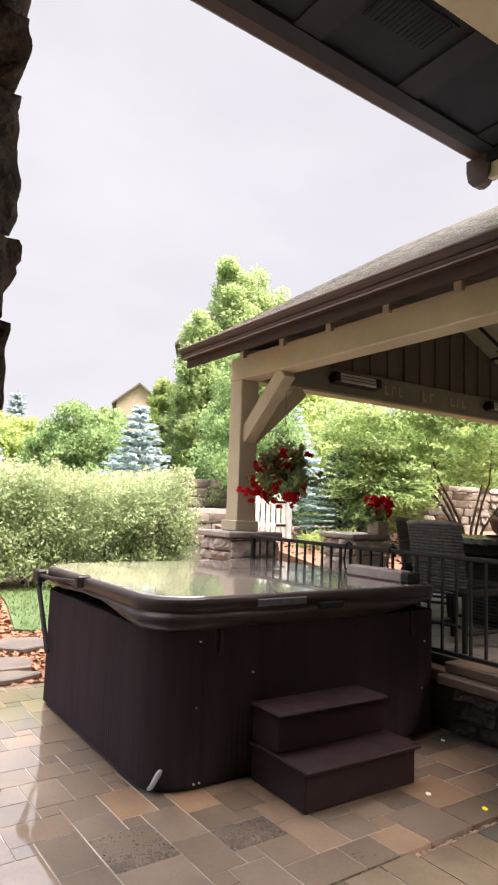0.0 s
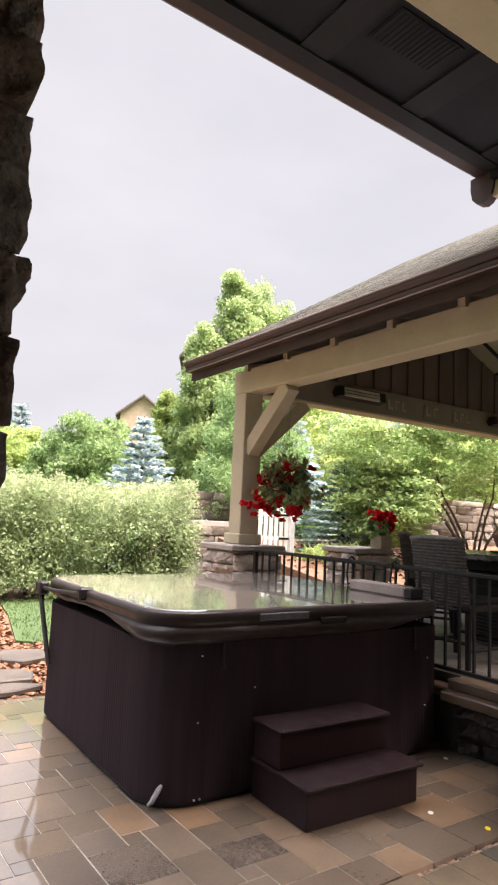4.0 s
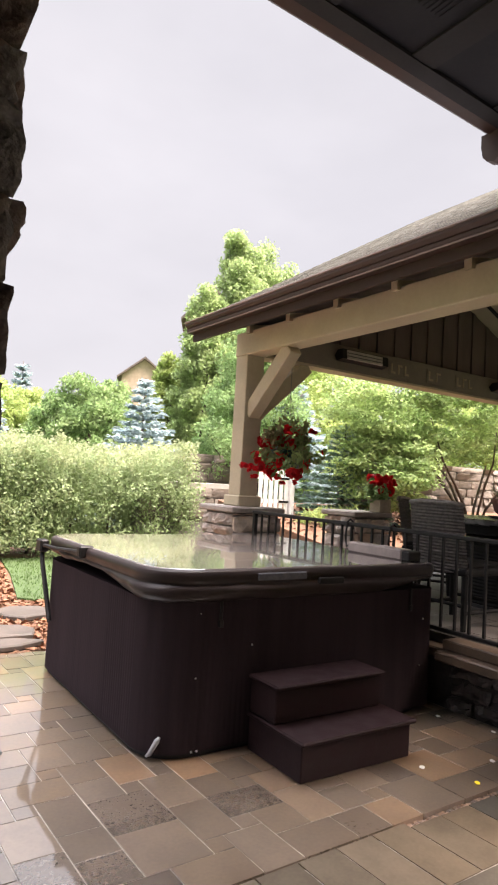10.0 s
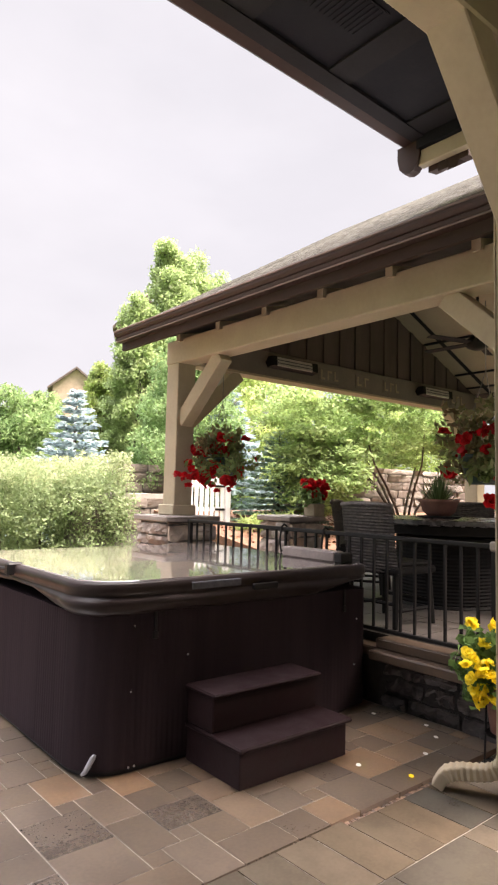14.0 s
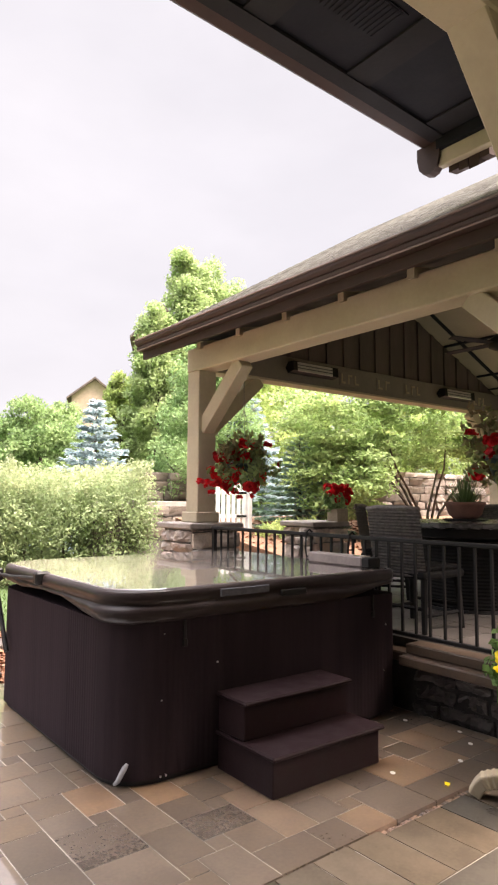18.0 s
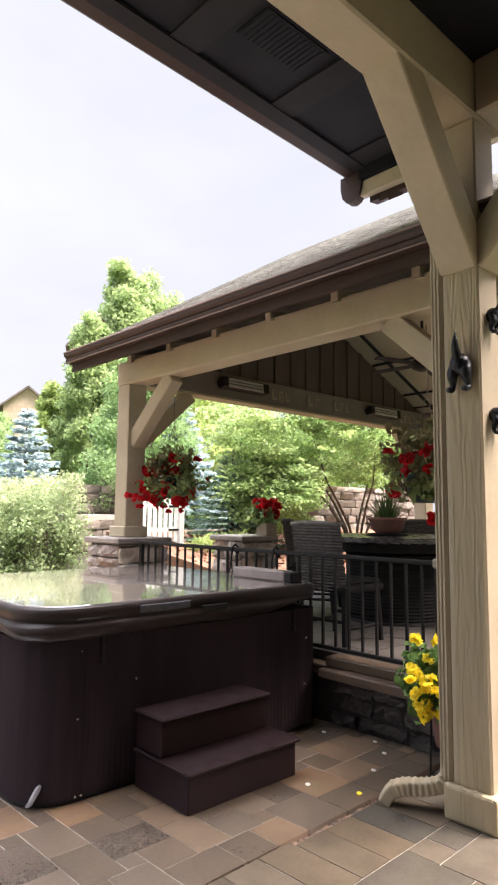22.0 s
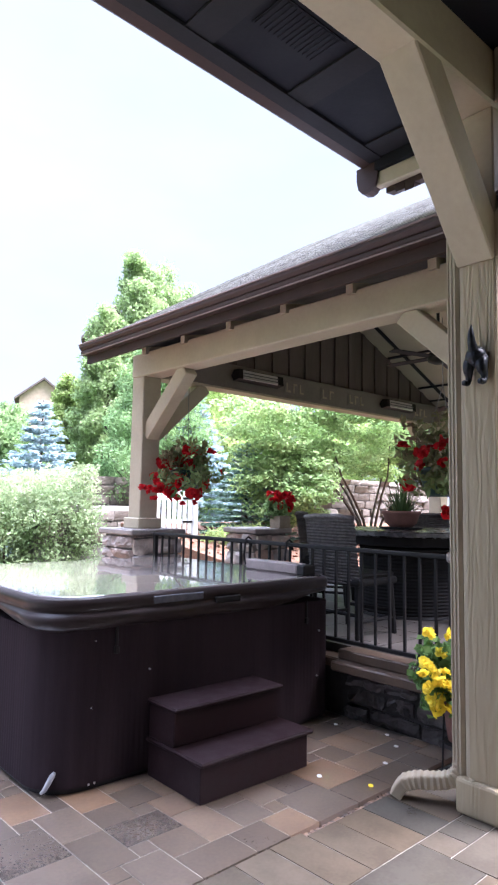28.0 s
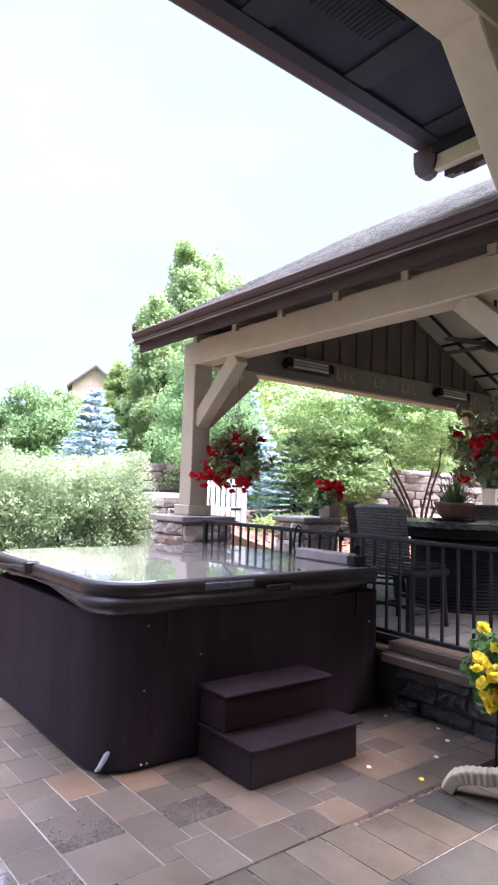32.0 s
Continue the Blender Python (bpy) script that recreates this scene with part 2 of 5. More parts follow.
M_CAP = mat("stone_cap", (0.34, 0.29, 0.25), (0.24, 0.2, 0.18), 9, 0.45, 0.7, 0.4, 60)
M_FLAG = mat("grey_brown_flagstone", (0.085, 0.067, 0.055), (0.055, 0.044, 0.036), 6, 0.6, 0.8, 0.5, 50)
M_PAVER = mat("rain_wet_concrete_paver", (0.212, 0.162, 0.122), (0.152, 0.116, 0.089), 5, 0.4, 0.55, 0.1, 60, per_object=0.32, coat=1.0,
              tints=((0.8, 0.78, 0.76), (0.9, 0.86, 0.8), (1.0, 0.9, 0.76), (0.75, 0.74, 0.73), (0.95, 0.88, 0.8), (1.14, 0.9, 0.68)))


def water_film(m, weight, ior, rough, ripple):
    """A film of rain water over a paving material, with faint ripples."""
    n, l = m.node_tree.nodes, m.node_tree.links
    b = n["Principled BSDF"]
    b.inputs["Coat Weight"].default_value, b.inputs["Coat IOR"].default_value = weight, ior
    b.inputs["Coat Roughness"].default_value = rough
    tc, nz, bp = (n.new("ShaderNode" + k) for k in ("TexCoord", "TexNoise", "Bump"))
    nz.inputs["Scale"].default_value, nz.inputs["Detail"].default_value = 11.0, 1.5
    bp.inputs["Strength"].default_value, bp.inputs["Distance"].default_value = ripple, 0.004
    l.new(tc.outputs["Object"], nz.inputs["Vector"])
    l.new(nz.outputs["Fac"], bp.inputs["Height"])
    l.new(bp.outputs["Normal"], b.inputs["Coat Normal"])


water_film(M_PAVER, 1.0, 3.5, 0.04, 0.014)
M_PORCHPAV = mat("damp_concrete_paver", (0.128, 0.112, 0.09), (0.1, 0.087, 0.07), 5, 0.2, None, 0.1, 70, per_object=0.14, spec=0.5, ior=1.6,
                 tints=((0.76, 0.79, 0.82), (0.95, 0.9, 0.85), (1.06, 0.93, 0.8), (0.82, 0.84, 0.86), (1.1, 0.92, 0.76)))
M_DECK = mat("brown_deck_paving", (0.045, 0.038, 0.033), (0.03, 0.026, 0.023), 3, 0.65, 0.85, 0.3, 40)
M_DECKPAV = mat("grey_brown_deck_paver", (0.1, 0.086, 0.075), (0.07, 0.06, 0.053), 6, 0.55, 0.7, 0.3, 50, per_object=0.2)
M_SAND = mat("joint_sand", (0.4, 0.355, 0.305), (0.035, 0.029, 0.025), 2.2, 0.45, 0.75, 0.4, 120)
M_GRAVEL = mat("bark_and_pea_gravel", (0.29, 0.135, 0.07), (0.16, 0.07, 0.038), 20, 0.7, 0.9, 0.4, 80, island=0.3)
M_SOIL = mat("bark_bed", (0.2, 0.1, 0.055), (0.105, 0.052, 0.03), 22, 0.85, None, 1.0, 90)
M_LAWN = mat("lawn", (0.042, 0.078, 0.02), (0.03, 0.06, 0.014), 12, 0.8, None, 0.8, 160)
M_GRASSFAR = mat("far_grass", (0.07, 0.105, 0.036), (0.05, 0.08, 0.026), 1, 0.9, None, 0.5, 20)
M_WICKER = mat("grey_brown_wicker", (0.17, 0.15, 0.138), (0.1, 0.088, 0.082), 30, 0.5, 0.7, 0.3, 60)
M_WICKBLK = mat("black_resin_wicker", (0.007, 0.007, 0.008), (0.005, 0.005, 0.005), 12, 0.16, 0.24, 0.06, 60, spec=0.35)
M_CUSHION = mat("charcoal_cushion", (0.1, 0.1, 0.11), (0.07, 0.07, 0.08), 30, 0.9, None, 0.3, 200)
M_TERRA = mat("terracotta", (0.28, 0.135, 0.105), (0.2, 0.095, 0.075), 8, 0.7, 0.85, 0.2, 60)
M_POTGREEN = mat("dark_green_plastic", (0.02, 0.05, 0.04), (0.015, 0.035, 0.03), 8, 0.4, None, 0.05, 60)
M_WHITE = mat("white_fence_paint", (0.8, 0.8, 0.78), (0.7, 0.7, 0.68), 6, 0.5, None, 0.15, 60)
M_BLOCK = mat("tan_retaining_block", (0.21, 0.175, 0.145), (0.15, 0.126, 0.107), 6, 0.8, None, 0.9, 30, per_object=0.25)
M_CONC = mat("concrete", (0.34, 0.31, 0.28), (0.26, 0.24, 0.215), 5, 0.5, 0.8, 0.3, 60)
# for the unseen walls; kept dull so that they bounce little light
M_STUCCO = mat("unseen_tan_wall", (0.34, 0.26, 0.18), (0.28, 0.215, 0.15), 5, 0.8, None, 0.3, 60)
M_HOUSEWALL = mat("weathered_tan_siding", (0.5, 0.385, 0.29), (0.42, 0.325, 0.245), 2, 0.85, None, 0.3, 20)
M_HOUSEROOF = mat("brown_house_roof", (0.16, 0.12, 0.1), (0.1, 0.08, 0.07), 4, 0.8, None, 0.4, 40)
M_BARK = mat("bark", (0.11, 0.08, 0.06), (0.055, 0.041, 0.033), 14, 0.85, None, 1.0, 50, stretch=(1, 1, 0.25))
M_LEAF_HEDGE = leafy("variegated_hedge_leaf", (0.33, 0.41, 0.22), (0.23, 0.31, 0.15), 0.22)
M_LEAF_MAPLE = leafy("maple_leaf", (0.28, 0.39, 0.17), (0.17, 0.28, 0.11), 0.4)
M_LEAF_AMUR = leafy("amur_maple_leaf", (0.37, 0.48, 0.2), (0.24, 0.36, 0.14), 0.32)
M_LEAF_TALL = leafy("aspen_leaf", (0.38, 0.48, 0.23), (0.31, 0.42, 0.18), 0.22)
M_LEAF_YELLOW = leafy("yellow_green_leaf", (0.4, 0.49, 0.18), (0.3, 0.4, 0.14), 0.28)
M_LEAF_DARK = leafy("dark_green_leaf", (0.27, 0.4, 0.18), (0.19, 0.31, 0.12), 0.32)
M_NEEDLE = leafy("blue_spruce_needle", (0.44, 0.54, 0.56), (0.31, 0.4, 0.42), 0.3, 0.6)
M_NEEDLE_G = leafy("green_spruce_needle", (0.27, 0.37, 0.28), (0.15, 0.24, 0.17), 0.35, 0.6)
M_LEAF_POT = leafy("begonia_leaf", (0.2, 0.3, 0.11), (0.2, 0.125, 0.08), 0.35)
M_RED = leafy("red_begonia_petal", (0.62, 0.015, 0.02), (0.4, 0.01, 0.015), 0.3)
M_YELLOWF = leafy("yellow_begonia_petal", (0.95, 0.84, 0.09), (0.93, 0.74, 0.04), 0.15)
M_GRASSBLADE = leafy("pot_grass_blade", (0.2, 0.31, 0.13), (0.12, 0.2, 0.08), 0.3)
M_LAWNBLADE = leafy("lawn_blade", (0.065, 0.115, 0.03), (0.045, 0.085, 0.02), 0.3)
M_CASTIRON = mat("cast_iron", (0.025, 0.027, 0.032), (0.015, 0.016, 0.02), 30, 0.28, 0.5, 0.5, 70, metal=0.6)
M_RUBBER = mat("black_rubber", (0.03, 0.03, 0.032), (0.02, 0.02, 0.02), 20, 0.4, 0.6, 0.2, 80)
M_GRANITE = mat("dark_grey_tabletop", (0.1, 0.095, 0.095), (0.06, 0.058, 0.06), 14, 0.2, 0.35, 0.05, 120)
M_HEATER = mat("brushed_heater_reflector", (0.5, 0.48, 0.45), (0.4, 0.38, 0.35), 20, 0.3, 0.45, 0.1, 80, metal=0.35)
M_LETTER = mat("brown_letter_block", (0.36, 0.29, 0.21), (0.29, 0.23, 0.165), 20, 0.7, None, 0.2, 80)
M_FITTING = mat("grey_plastic_fitting", (0.36, 0.36, 0.36), (0.28, 0.28, 0.29), 20, 0.4, None, 0.1, 60)
M_DRUM = mat("dark_woven_drum", (0.013, 0.012, 0.012), (0.008, 0.0075, 0.0075), 20, 0.7, 0.8, 0.3, 60, spec=0.2)
M_PEBBLE = mat("wet_drain_pebble", (0.2, 0.12, 0.08), (0.05, 0.033, 0.025), 20, 0.5, 0.7, 0.4, 80, island=0.6)
M_CORD = mat("grey_cord", (0.2, 0.19, 0.18), None, 9, 0.6, None, 0.05, 40)


# ---- building helpers ----
def part(name, bm, material, parent=None, label="", smooth=False):
    me = bpy.data.meshes.new(name)
    bm.normal_update()
    bm.to_mesh(me)
    bm.free()
    me.materials.append(material)
    if smooth:
        me.polygons.foreach_set("use_smooth", [True] * len(me.polygons))
    ob = new(name, me)
    ob.parent = parent
    if label:
        ob["label"] = label
    return ob


def thing(name, label, category, at=(0, 0, 0), group="", kind="", rz=0):
    e = new(name)
    e.empty_display_size = 0.1
    e.matrix_world = pose(*at, 0, 0, rz)
    return tagged(e, label, category, group, kind)


def setting(ob, label, category):
    return tagged(ob, label, category, kind="structure")


def box(bm, x0, x1, y0, y1, z0, z1, bev=0.0, seg=1):
    r = bmesh.ops.create_cube(bm, size=1)
    bmesh.ops.transform(bm, matrix=Matrix.Translation(((x0 + x1) / 2, (y0 + y1) / 2, (z0 + z1) / 2)) @ Matrix.Diagonal((x1 - x0, y1 - y0, z1 - z0, 1)), verts=r["verts"])
    if bev:
        bmesh.ops.bevel(bm, geom=list({e for v in r["verts"] for e in v.link_edges}), offset=bev, segments=seg, affect="EDGES", profile=0.5)
    return bm


def boxed(*a, **k):
    return box(bmesh.new(), *a, **k)


def tube(bm, pts, radii, n=8, caps=True):
    """A round bar along points, each with its radius."""
    pts = [Vector(p) for p in pts]
    if not hasattr(radii, "__len__"):
        radii = [radii] * len(pts)
    rings = []
    for i, p in enumerate(pts):
        d = (pts[min(i + 1, len(pts) - 1)] - pts[max(i - 1, 0)]).normalized()
        if i:
            a = (a - d * a.dot(d)).normalized()
        else:
            a = d.orthogonal().normalized() if abs(d.z) > 0.95 else d.cross(Vector((0, 0, 1))).normalized()
        b = d.cross(a)
        rings.append([bm.verts.new(p + (a * math.cos(2 * math.pi * k / n) + b * math.sin(2 * math.pi * k / n)) * radii[i]) for k in range(n)])
    for r0, r1 in zip(rings, rings[1:]):
        for k in range(n):
            bm.faces.new((r0[k], r0[(k + 1) % n], r1[(k + 1) % n], r1[k]))
    if caps:
        bm.faces.new(rings[0][::-1])
        bm.faces.new(rings[-1])
    return bm


def tubed(pts, radii, n=8):
    return tube(bmesh.new(), pts, radii, n)


def lathe(profile, n=24, bm=None, at=(0, 0, 0)):
    """Turned shape from (radius, height) pairs."""
    bm = bm or bmesh.new()
    rings = [[bm.verts.new((at[0] + r * math.cos(2 * math.pi * k / n), at[1] + r * math.sin(2 * math.pi * k / n), at[2] + z)) for k in range(n)] for r, z in profile]
    for r0, r1 in zip(rings, rings[1:]):
        for k in range(n):
            bm.faces.new((r0[k], r0[(k + 1) % n], r1[(k + 1) % n], r1[k]))
    bm.faces.new(rings[0][::-1])
    bm.faces.new(rings[-1])
    return bm


def prism(outline, h0, h1, axis="z"):
    """A closed outline of (a, b) pairs pushed from h0 to h1 along an axis."""
    bm = bmesh.new()
    put3 = {"z": lambda a, b, h: (a, b, h), "y": lambda a, b, h: (a, h, b), "x": lambda a, b, h: (h, a, b)}[axis]
    v0 = [bm.verts.new(put3(a, b, h0)) for a, b in outline]
    v1 = [bm.verts.new(put3(a, b, h1)) for a, b in outline]
    n = len(outline)
    for k in range(n):
        bm.faces.new((v0[k], v0[(k + 1) % n], v1[(k + 1) % n], v1[k]))
    bm.faces.new(v0[::-1])
    bm.faces.new(v1)
    bmesh.ops.recalc_face_normals(bm, faces=bm.faces)
    return bm


def rounded(x0, x1, y0, y1, r, n=8, inset=0.0):
    out = []
    for sx, sy, a0, r in zip((1, -1, -1, 1), (1, 1, -1, -1), (0, 90, 180, 270), r if isinstance(r, tuple) else (r,) * 4):
        cx, cy = (x1 - r if sx > 0 else x0 + r), (y1 - r if sy > 0 else y0 + r)
        for k in range(n + 1):
            a = radians(a0 + 90 * k / n)
            out.append((cx + (r - inset) * math.cos(a), cy + (r - inset) * math.sin(a)))
    return out


def loops(rings, close_bottom=True, close_top=True):
    """Skin between rings of (x, y, z) points with equal counts."""
    bm = bmesh.new()
    vs = [[bm.verts.new(p) for p in ring] for ring in rings]
    n = len(rings[0])
    for r0, r1 in zip(vs, vs[1:]):
        for k in range(n):
            bm.faces.new((r0[k], r0[(k + 1) % n], r1[(k + 1) % n], r1[k]))
    if close_bottom:
        bm.faces.new(vs[0][::-1])
    if close_top:
        bm.faces.new(vs[-1])
    bmesh.ops.recalc_face_normals(bm, faces=bm.faces)
    return bm


RNG = np.random.default_rng(7)


def leaf_cloud(name, centres, spread, per, size, material, parent, label="", aspect=0.5, flat=0.0, shell=None):
    """Many small leaves round clump centres, joined into one mesh."""
    centres = np.asarray(centres, float)
    n = len(centres) * per
    spread = np.broadcast_to(np.asarray(spread, float), (3,)) if np.ndim(spread) <= 1 and np.size(spread) in (1, 3) else spread
    d = RNG.normal(size=(n, 3))
    d /= np.linalg.norm(d, axis=1)[:, None]
    c = np.repeat(centres, per, 0) + d * (RNG.random((n, 1)) ** 0.45) * spread
    ax = RNG.normal(size=(n, 3))
    ax[:, 2] *= 1 - flat
    ax[:, 2] -= 0.25
    ax /= np.linalg.norm(ax, axis=1)[:, None]
    up = RNG.normal(size=(n, 3)) + np.array([0, 0, flat * 2])
    sd = np.cross(ax, up)
    sd /= np.linalg.norm(sd, axis=1)[:, None] + 1e-9
    nm = np.cross(sd, ax)
    s = size * (0.6 + 0.8 * RNG.random((n, 1)))
    v = np.empty((n, 4, 3))
    v[:, 0] = c - ax * s * 0.5
    v[:, 1] = c + sd * s * aspect * 0.5 + nm * s * 0.08
    v[:, 2] = c + ax * s * 0.5
    v[:, 3] = c - sd * s * aspect * 0.5 + nm * s * 0.08
    return quads(name, v, material, parent, label)


def quads(name, v, material, parent, label=""):
    n = len(v)
    me = bpy.data.meshes.new(name)
    me.vertices.add(n * 4)
    me.loops.add(n * 4)
    me.polygons.add(n)
    me.vertices.foreach_set("co", v.reshape(-1))
    me.loops.foreach_set("vertex_index", np.arange(n * 4, dtype=np.int32))
    me.polygons.foreach_set("loop_start", np.arange(0, n * 4, 4, dtype=np.int32))
    me.update(calc_edges=True)
    me.materials.append(material)
    ob = new(name, me)
    ob.parent = parent
    if label:
        ob["label"] = label
    return ob


def blob_points(n, centre, radii, low=0.0):
    """Points in an uneven egg, kept mostly to its outside."""
    d = RNG.normal(size=(n, 3))
    d /= np.linalg.norm(d, axis=1)[:, None]
    r = 0.45 + 0.55 * RNG.random((n, 1)) ** 0.5
    wob = 1 + 0.18 * np.sin(d[:, :1] * 5 + 1) * np.cos(d[:, 2:] * 4)
    return np.asarray(centre) + d * r * wob * np.asarray(radii)


def broadleaf(name, label, base, height, width, material, crown_low=0.25, clumps=110, per=150, leaf=0.16, trunk=0.12, top_heavy=1.0, group=""):
    """A tree: tapered trunk, limbs and a crown of leaf clumps with gaps."""
    t = thing(name, label, "tree", base, group)
    bm = bmesh.new()
    lean = RNG.normal(size=2) * 0.03 * height
    tops = [(0, 0, -0.1), (lean[0] * 0.3, lean[1] * 0.3, height * 0.35), (lean[0], lean[1], height * 0.85)]
    tube(bm, tops, [trunk, trunk * 0.7, trunk * 0.15], 8)
    for k in range(9):
        h = height * (crown_low + 0.5 * k / 9)
        a = RNG.random() * 6.28
        r = width * 0.42
        tube(bm, [(lean[0] * 0.4, lean[1] * 0.4, h), (r * 0.5 * math.cos(a), r * 0.5 * math.sin(a), h + height * 0.09), (r * math.cos(a), r * math.sin(a), h + height * 0.2)], [trunk * 0.4, trunk * 0.25, trunk * 0.08], 6)
    part("trunk", bm, M_BARK, t, smooth=True)
    mid = height * (1 + crown_low) / 2
    c = blob_points(clumps * 2, (0, 0, mid), (width / 2, width / 2, height * (1 - crown_low) / 2))
    taper = np.clip(1.15 - 0.55 * ((c[:, 2] - height * crown_low) / (height * (1 - crown_low))) ** 2 * top_heavy, 0.3, 1.2)
    c[:, :2] *= taper[:, None]
    leaf_cloud("crown", c, np.array([0.1, 0.1, 0.085]) * (width + height * 0.4) * 0.6, int(per * 0.72), leaf * 0.66, material, t)
    return t


def conifer(name, label, base, height, width, material, group="", tiers=17):
    """A spruce: straight trunk, whorls of drooping needled boughs."""
    t = thing(name, label, "tree", base, group)
    part("trunk", tubed([(0, 0, -0.1), (0, 0, height * 0.97)], [height * 0.025, 0.01]), M_BARK, t, smooth=True)
    cs, axs = [], []
    for k in range(tiers):
        f = k / tiers
        z, r = height * (0.06 + 0.92 * f), width / 2 * (1 - f) ** 0.9 + 0.05
        nb = int(15 - 8 * f)
        for j in range(nb):
            a = 6.28 * (j + RNG.random() * 0.8) / nb + k
            rr = r * (0.75 + 0.4 * RNG.random())
            d = np.array([math.cos(a), math.sin(a), -0.18 + 0.35 * f])
            m = max(10, int(95 * (rr / (width / 2))))
            s = RNG.random(m) ** 0.7
            side = np.array([-math.sin(a), math.cos(a), 0])
            p = np.array([0, 0, z]) + np.outer(s * rr, d) + np.outer(RNG.normal(size=m) * 0.13 * rr * (1.1 - s), side)
            p[:, 2] += RNG.normal(size=m) * 0.03 * height / 4 + 0.12 * rr * s ** 2
            cs.append(p)
            ax = np.tile(d, (m, 1)) + np.outer(RNG.choice([-1, 1], m) * 0.8, side) + RNG.normal(size=(m, 3)) * 0.3
            axs.append(ax / np.linalg.norm(ax, axis=1)[:, None])
    c, ax = np.concatenate(cs), np.concatenate(axs)
    n = len(c)
    sd = np.cross(ax, RNG.normal(size=(n, 3)))
    sd /= np.linalg.norm(sd, axis=1)[:, None]
    L, W = height * 0.034, height * 0.008
    v = np.stack([c - ax * L * 0.3 - sd * W, c - ax * L * 0.3 + sd * W, c + ax * L + sd * W * 0.3, c + ax * L - sd * W * 0.3], 1)
    quads("needle_mass", v, material, t)
    return t


# ---- ground ----
ground = setting(part("ground", boxed(-400, 600, -400, 900, -0.6, -0.05), M_GRASSFAR), "flat grassy ground out to the horizon", "ground")
bed = setting(part("planting_bed", boxed(-6, 9.5, 5.78, 13.0, -0.048, -0.012), M_SOIL), "reddish bark and gravel planting bed", "bed")
lawn_out = [(2.05, 8.0), (2.35, 7.75), (3.3, 8.0), (5.0, 8.6), (6.4, 10.2), (6.3, 11.4), (2.6, 11.3), (2.4, 9.8)]
lawn = setting(part("lawn", prism(lawn_out, -0.04, 0.012), M_LAWN), "patch of short green lawn", "lawn")
patio_base = setting(part("patio_base", boxed(-2.2, 3.84, 2.53, 5.76, -0.3, -0.0035), M_SAND), "sand joints under the patio pavers", "patio")
porch_base = setting(part("porch_base", boxed(-2.1, 4.5, -1.27, 2.465, -0.3, -0.0035), M_SAND), "sand joints under the porch pavers", "patio")
for o in (patio_base, porch_base):
    o.matrix_world = pose(0, -0.02, 0, 0, 0, 1.4)
gap_base = setting(part("drain_bed", boxed(-2.2, 3.84, 2.466, 2.529, -0.3, -0.03), M_SOIL), "narrow gravel drain strip between patio and porch", "gravel")
gap_base.matrix_world = pose(0, -0.02, 0, 0, 0, 1.4)

# ---- house porch over the camera ----
EZ = 3.80
EAVE = [(-6, 2.70), (3.56, 3.065), (3.56, -3.6), (-6, -3.6)]
setting(part("ceiling", prism(EAVE, EZ, EZ + 0.08), M_DARKWOOD), "dark brown boarded porch ceiling and soffit", "ceiling")
setting(part("porch_roof", prism([(-6, 2.82), (3.68, 3.19), (3.68, -3.6), (-6, -3.6)], EZ + 0.13, EZ + 0.3), M_SHINGLE), "porch roof above the soffit", "roof")
# three unseen walls, added to hold back light from behind the camera
setting(part("wall_south", boxed(-2.2, 2.6, -1.4, -1.2, -0.3, EZ + 0.3), M_STUCCO), "unseen tan wall behind the porch, added to block light", "wall")
setting(part("wall_house_side", boxed(2.6, 12.8, -3.8, -3.6, -0.3, 4.1), M_STUCCO), "unseen tan wall beyond the porch, added behind the view", "wall")
setting(part("wall_west", boxed(-2.2, -2.0, -1.2, 2.3, -0.3, EZ + 0.3), M_STUCCO), "unseen tan wall at the porch's end, added behind the view", "wall")
gb = prism([(-0.02, -0.02), (0.06, -0.03), (0.1, 0.0), (0.125, 0.05), (0.125, 0.12), (-0.02, 0.12)], -9.6, 0.02, "x")
gb.transform(Matrix.Translation((3.56, 3.065, EZ)) @ pose(0, 0, 0, 0, 0, 2.2))
M_SOFFITBD = mat("dark_soffit_board", (0.021, 0.02, 0.023), (0.017, 0.016, 0.019), 4, 0.65, 0.8, 0.2, 40, spec=0.2)
eave_board = prism([(-6, 2.60), (3.5, 2.96), (3.5, 3.06), (-6, 2.695)], EZ - 0.022, EZ - 0.002)
setting(part("eave_board", eave_board, M_SOFFITBD), "dark board along the eave under the soffit", "trim")
for k in range(5):
    x = 3.40 - 0.74 * k
    setting(part("soffit_board", prism([(x - 0.09, 2.182), (x + 0.09, 2.182), (x + 0.09, 2.60 + 0.0379 * (x + 6.1)), (x - 0.09, 2.60 + 0.0379 * (x + 5.9))], EZ - 0.014, EZ - 0.002), M_SOFFITBD), "dark board across the porch soffit", "trim")
vent = setting(part("soffit_vent", boxed(2.06, 2.5, 2.44, 2.66, EZ - 0.008, EZ - 0.002), M_DARKWOOD), "slotted black soffit vent", "vent")
for k in range(14):
    part("slat", boxed(2.07 + 0.03 * k, 2.085 + 0.03 * k, 2.45, 2.65, EZ - 0.012, EZ - 0.0085), M_DARKWOOD, vent)
porch_gutter = setting(part("porch_gutter", gb, M_GUTTER), "dark brown eaves gutter", "gutter")
ge = prism([(3.0, EZ - 0.02), (3.005, EZ - 0.12), (3.02, EZ - 0.175), (3.05, EZ - 0.21), (3.09, EZ - 0.222), (3.13, EZ - 0.21), (3.165, EZ - 0.17), (3.18, EZ - 0.1), (3.18, EZ - 0.02)], 3.51, 3.58, "x")
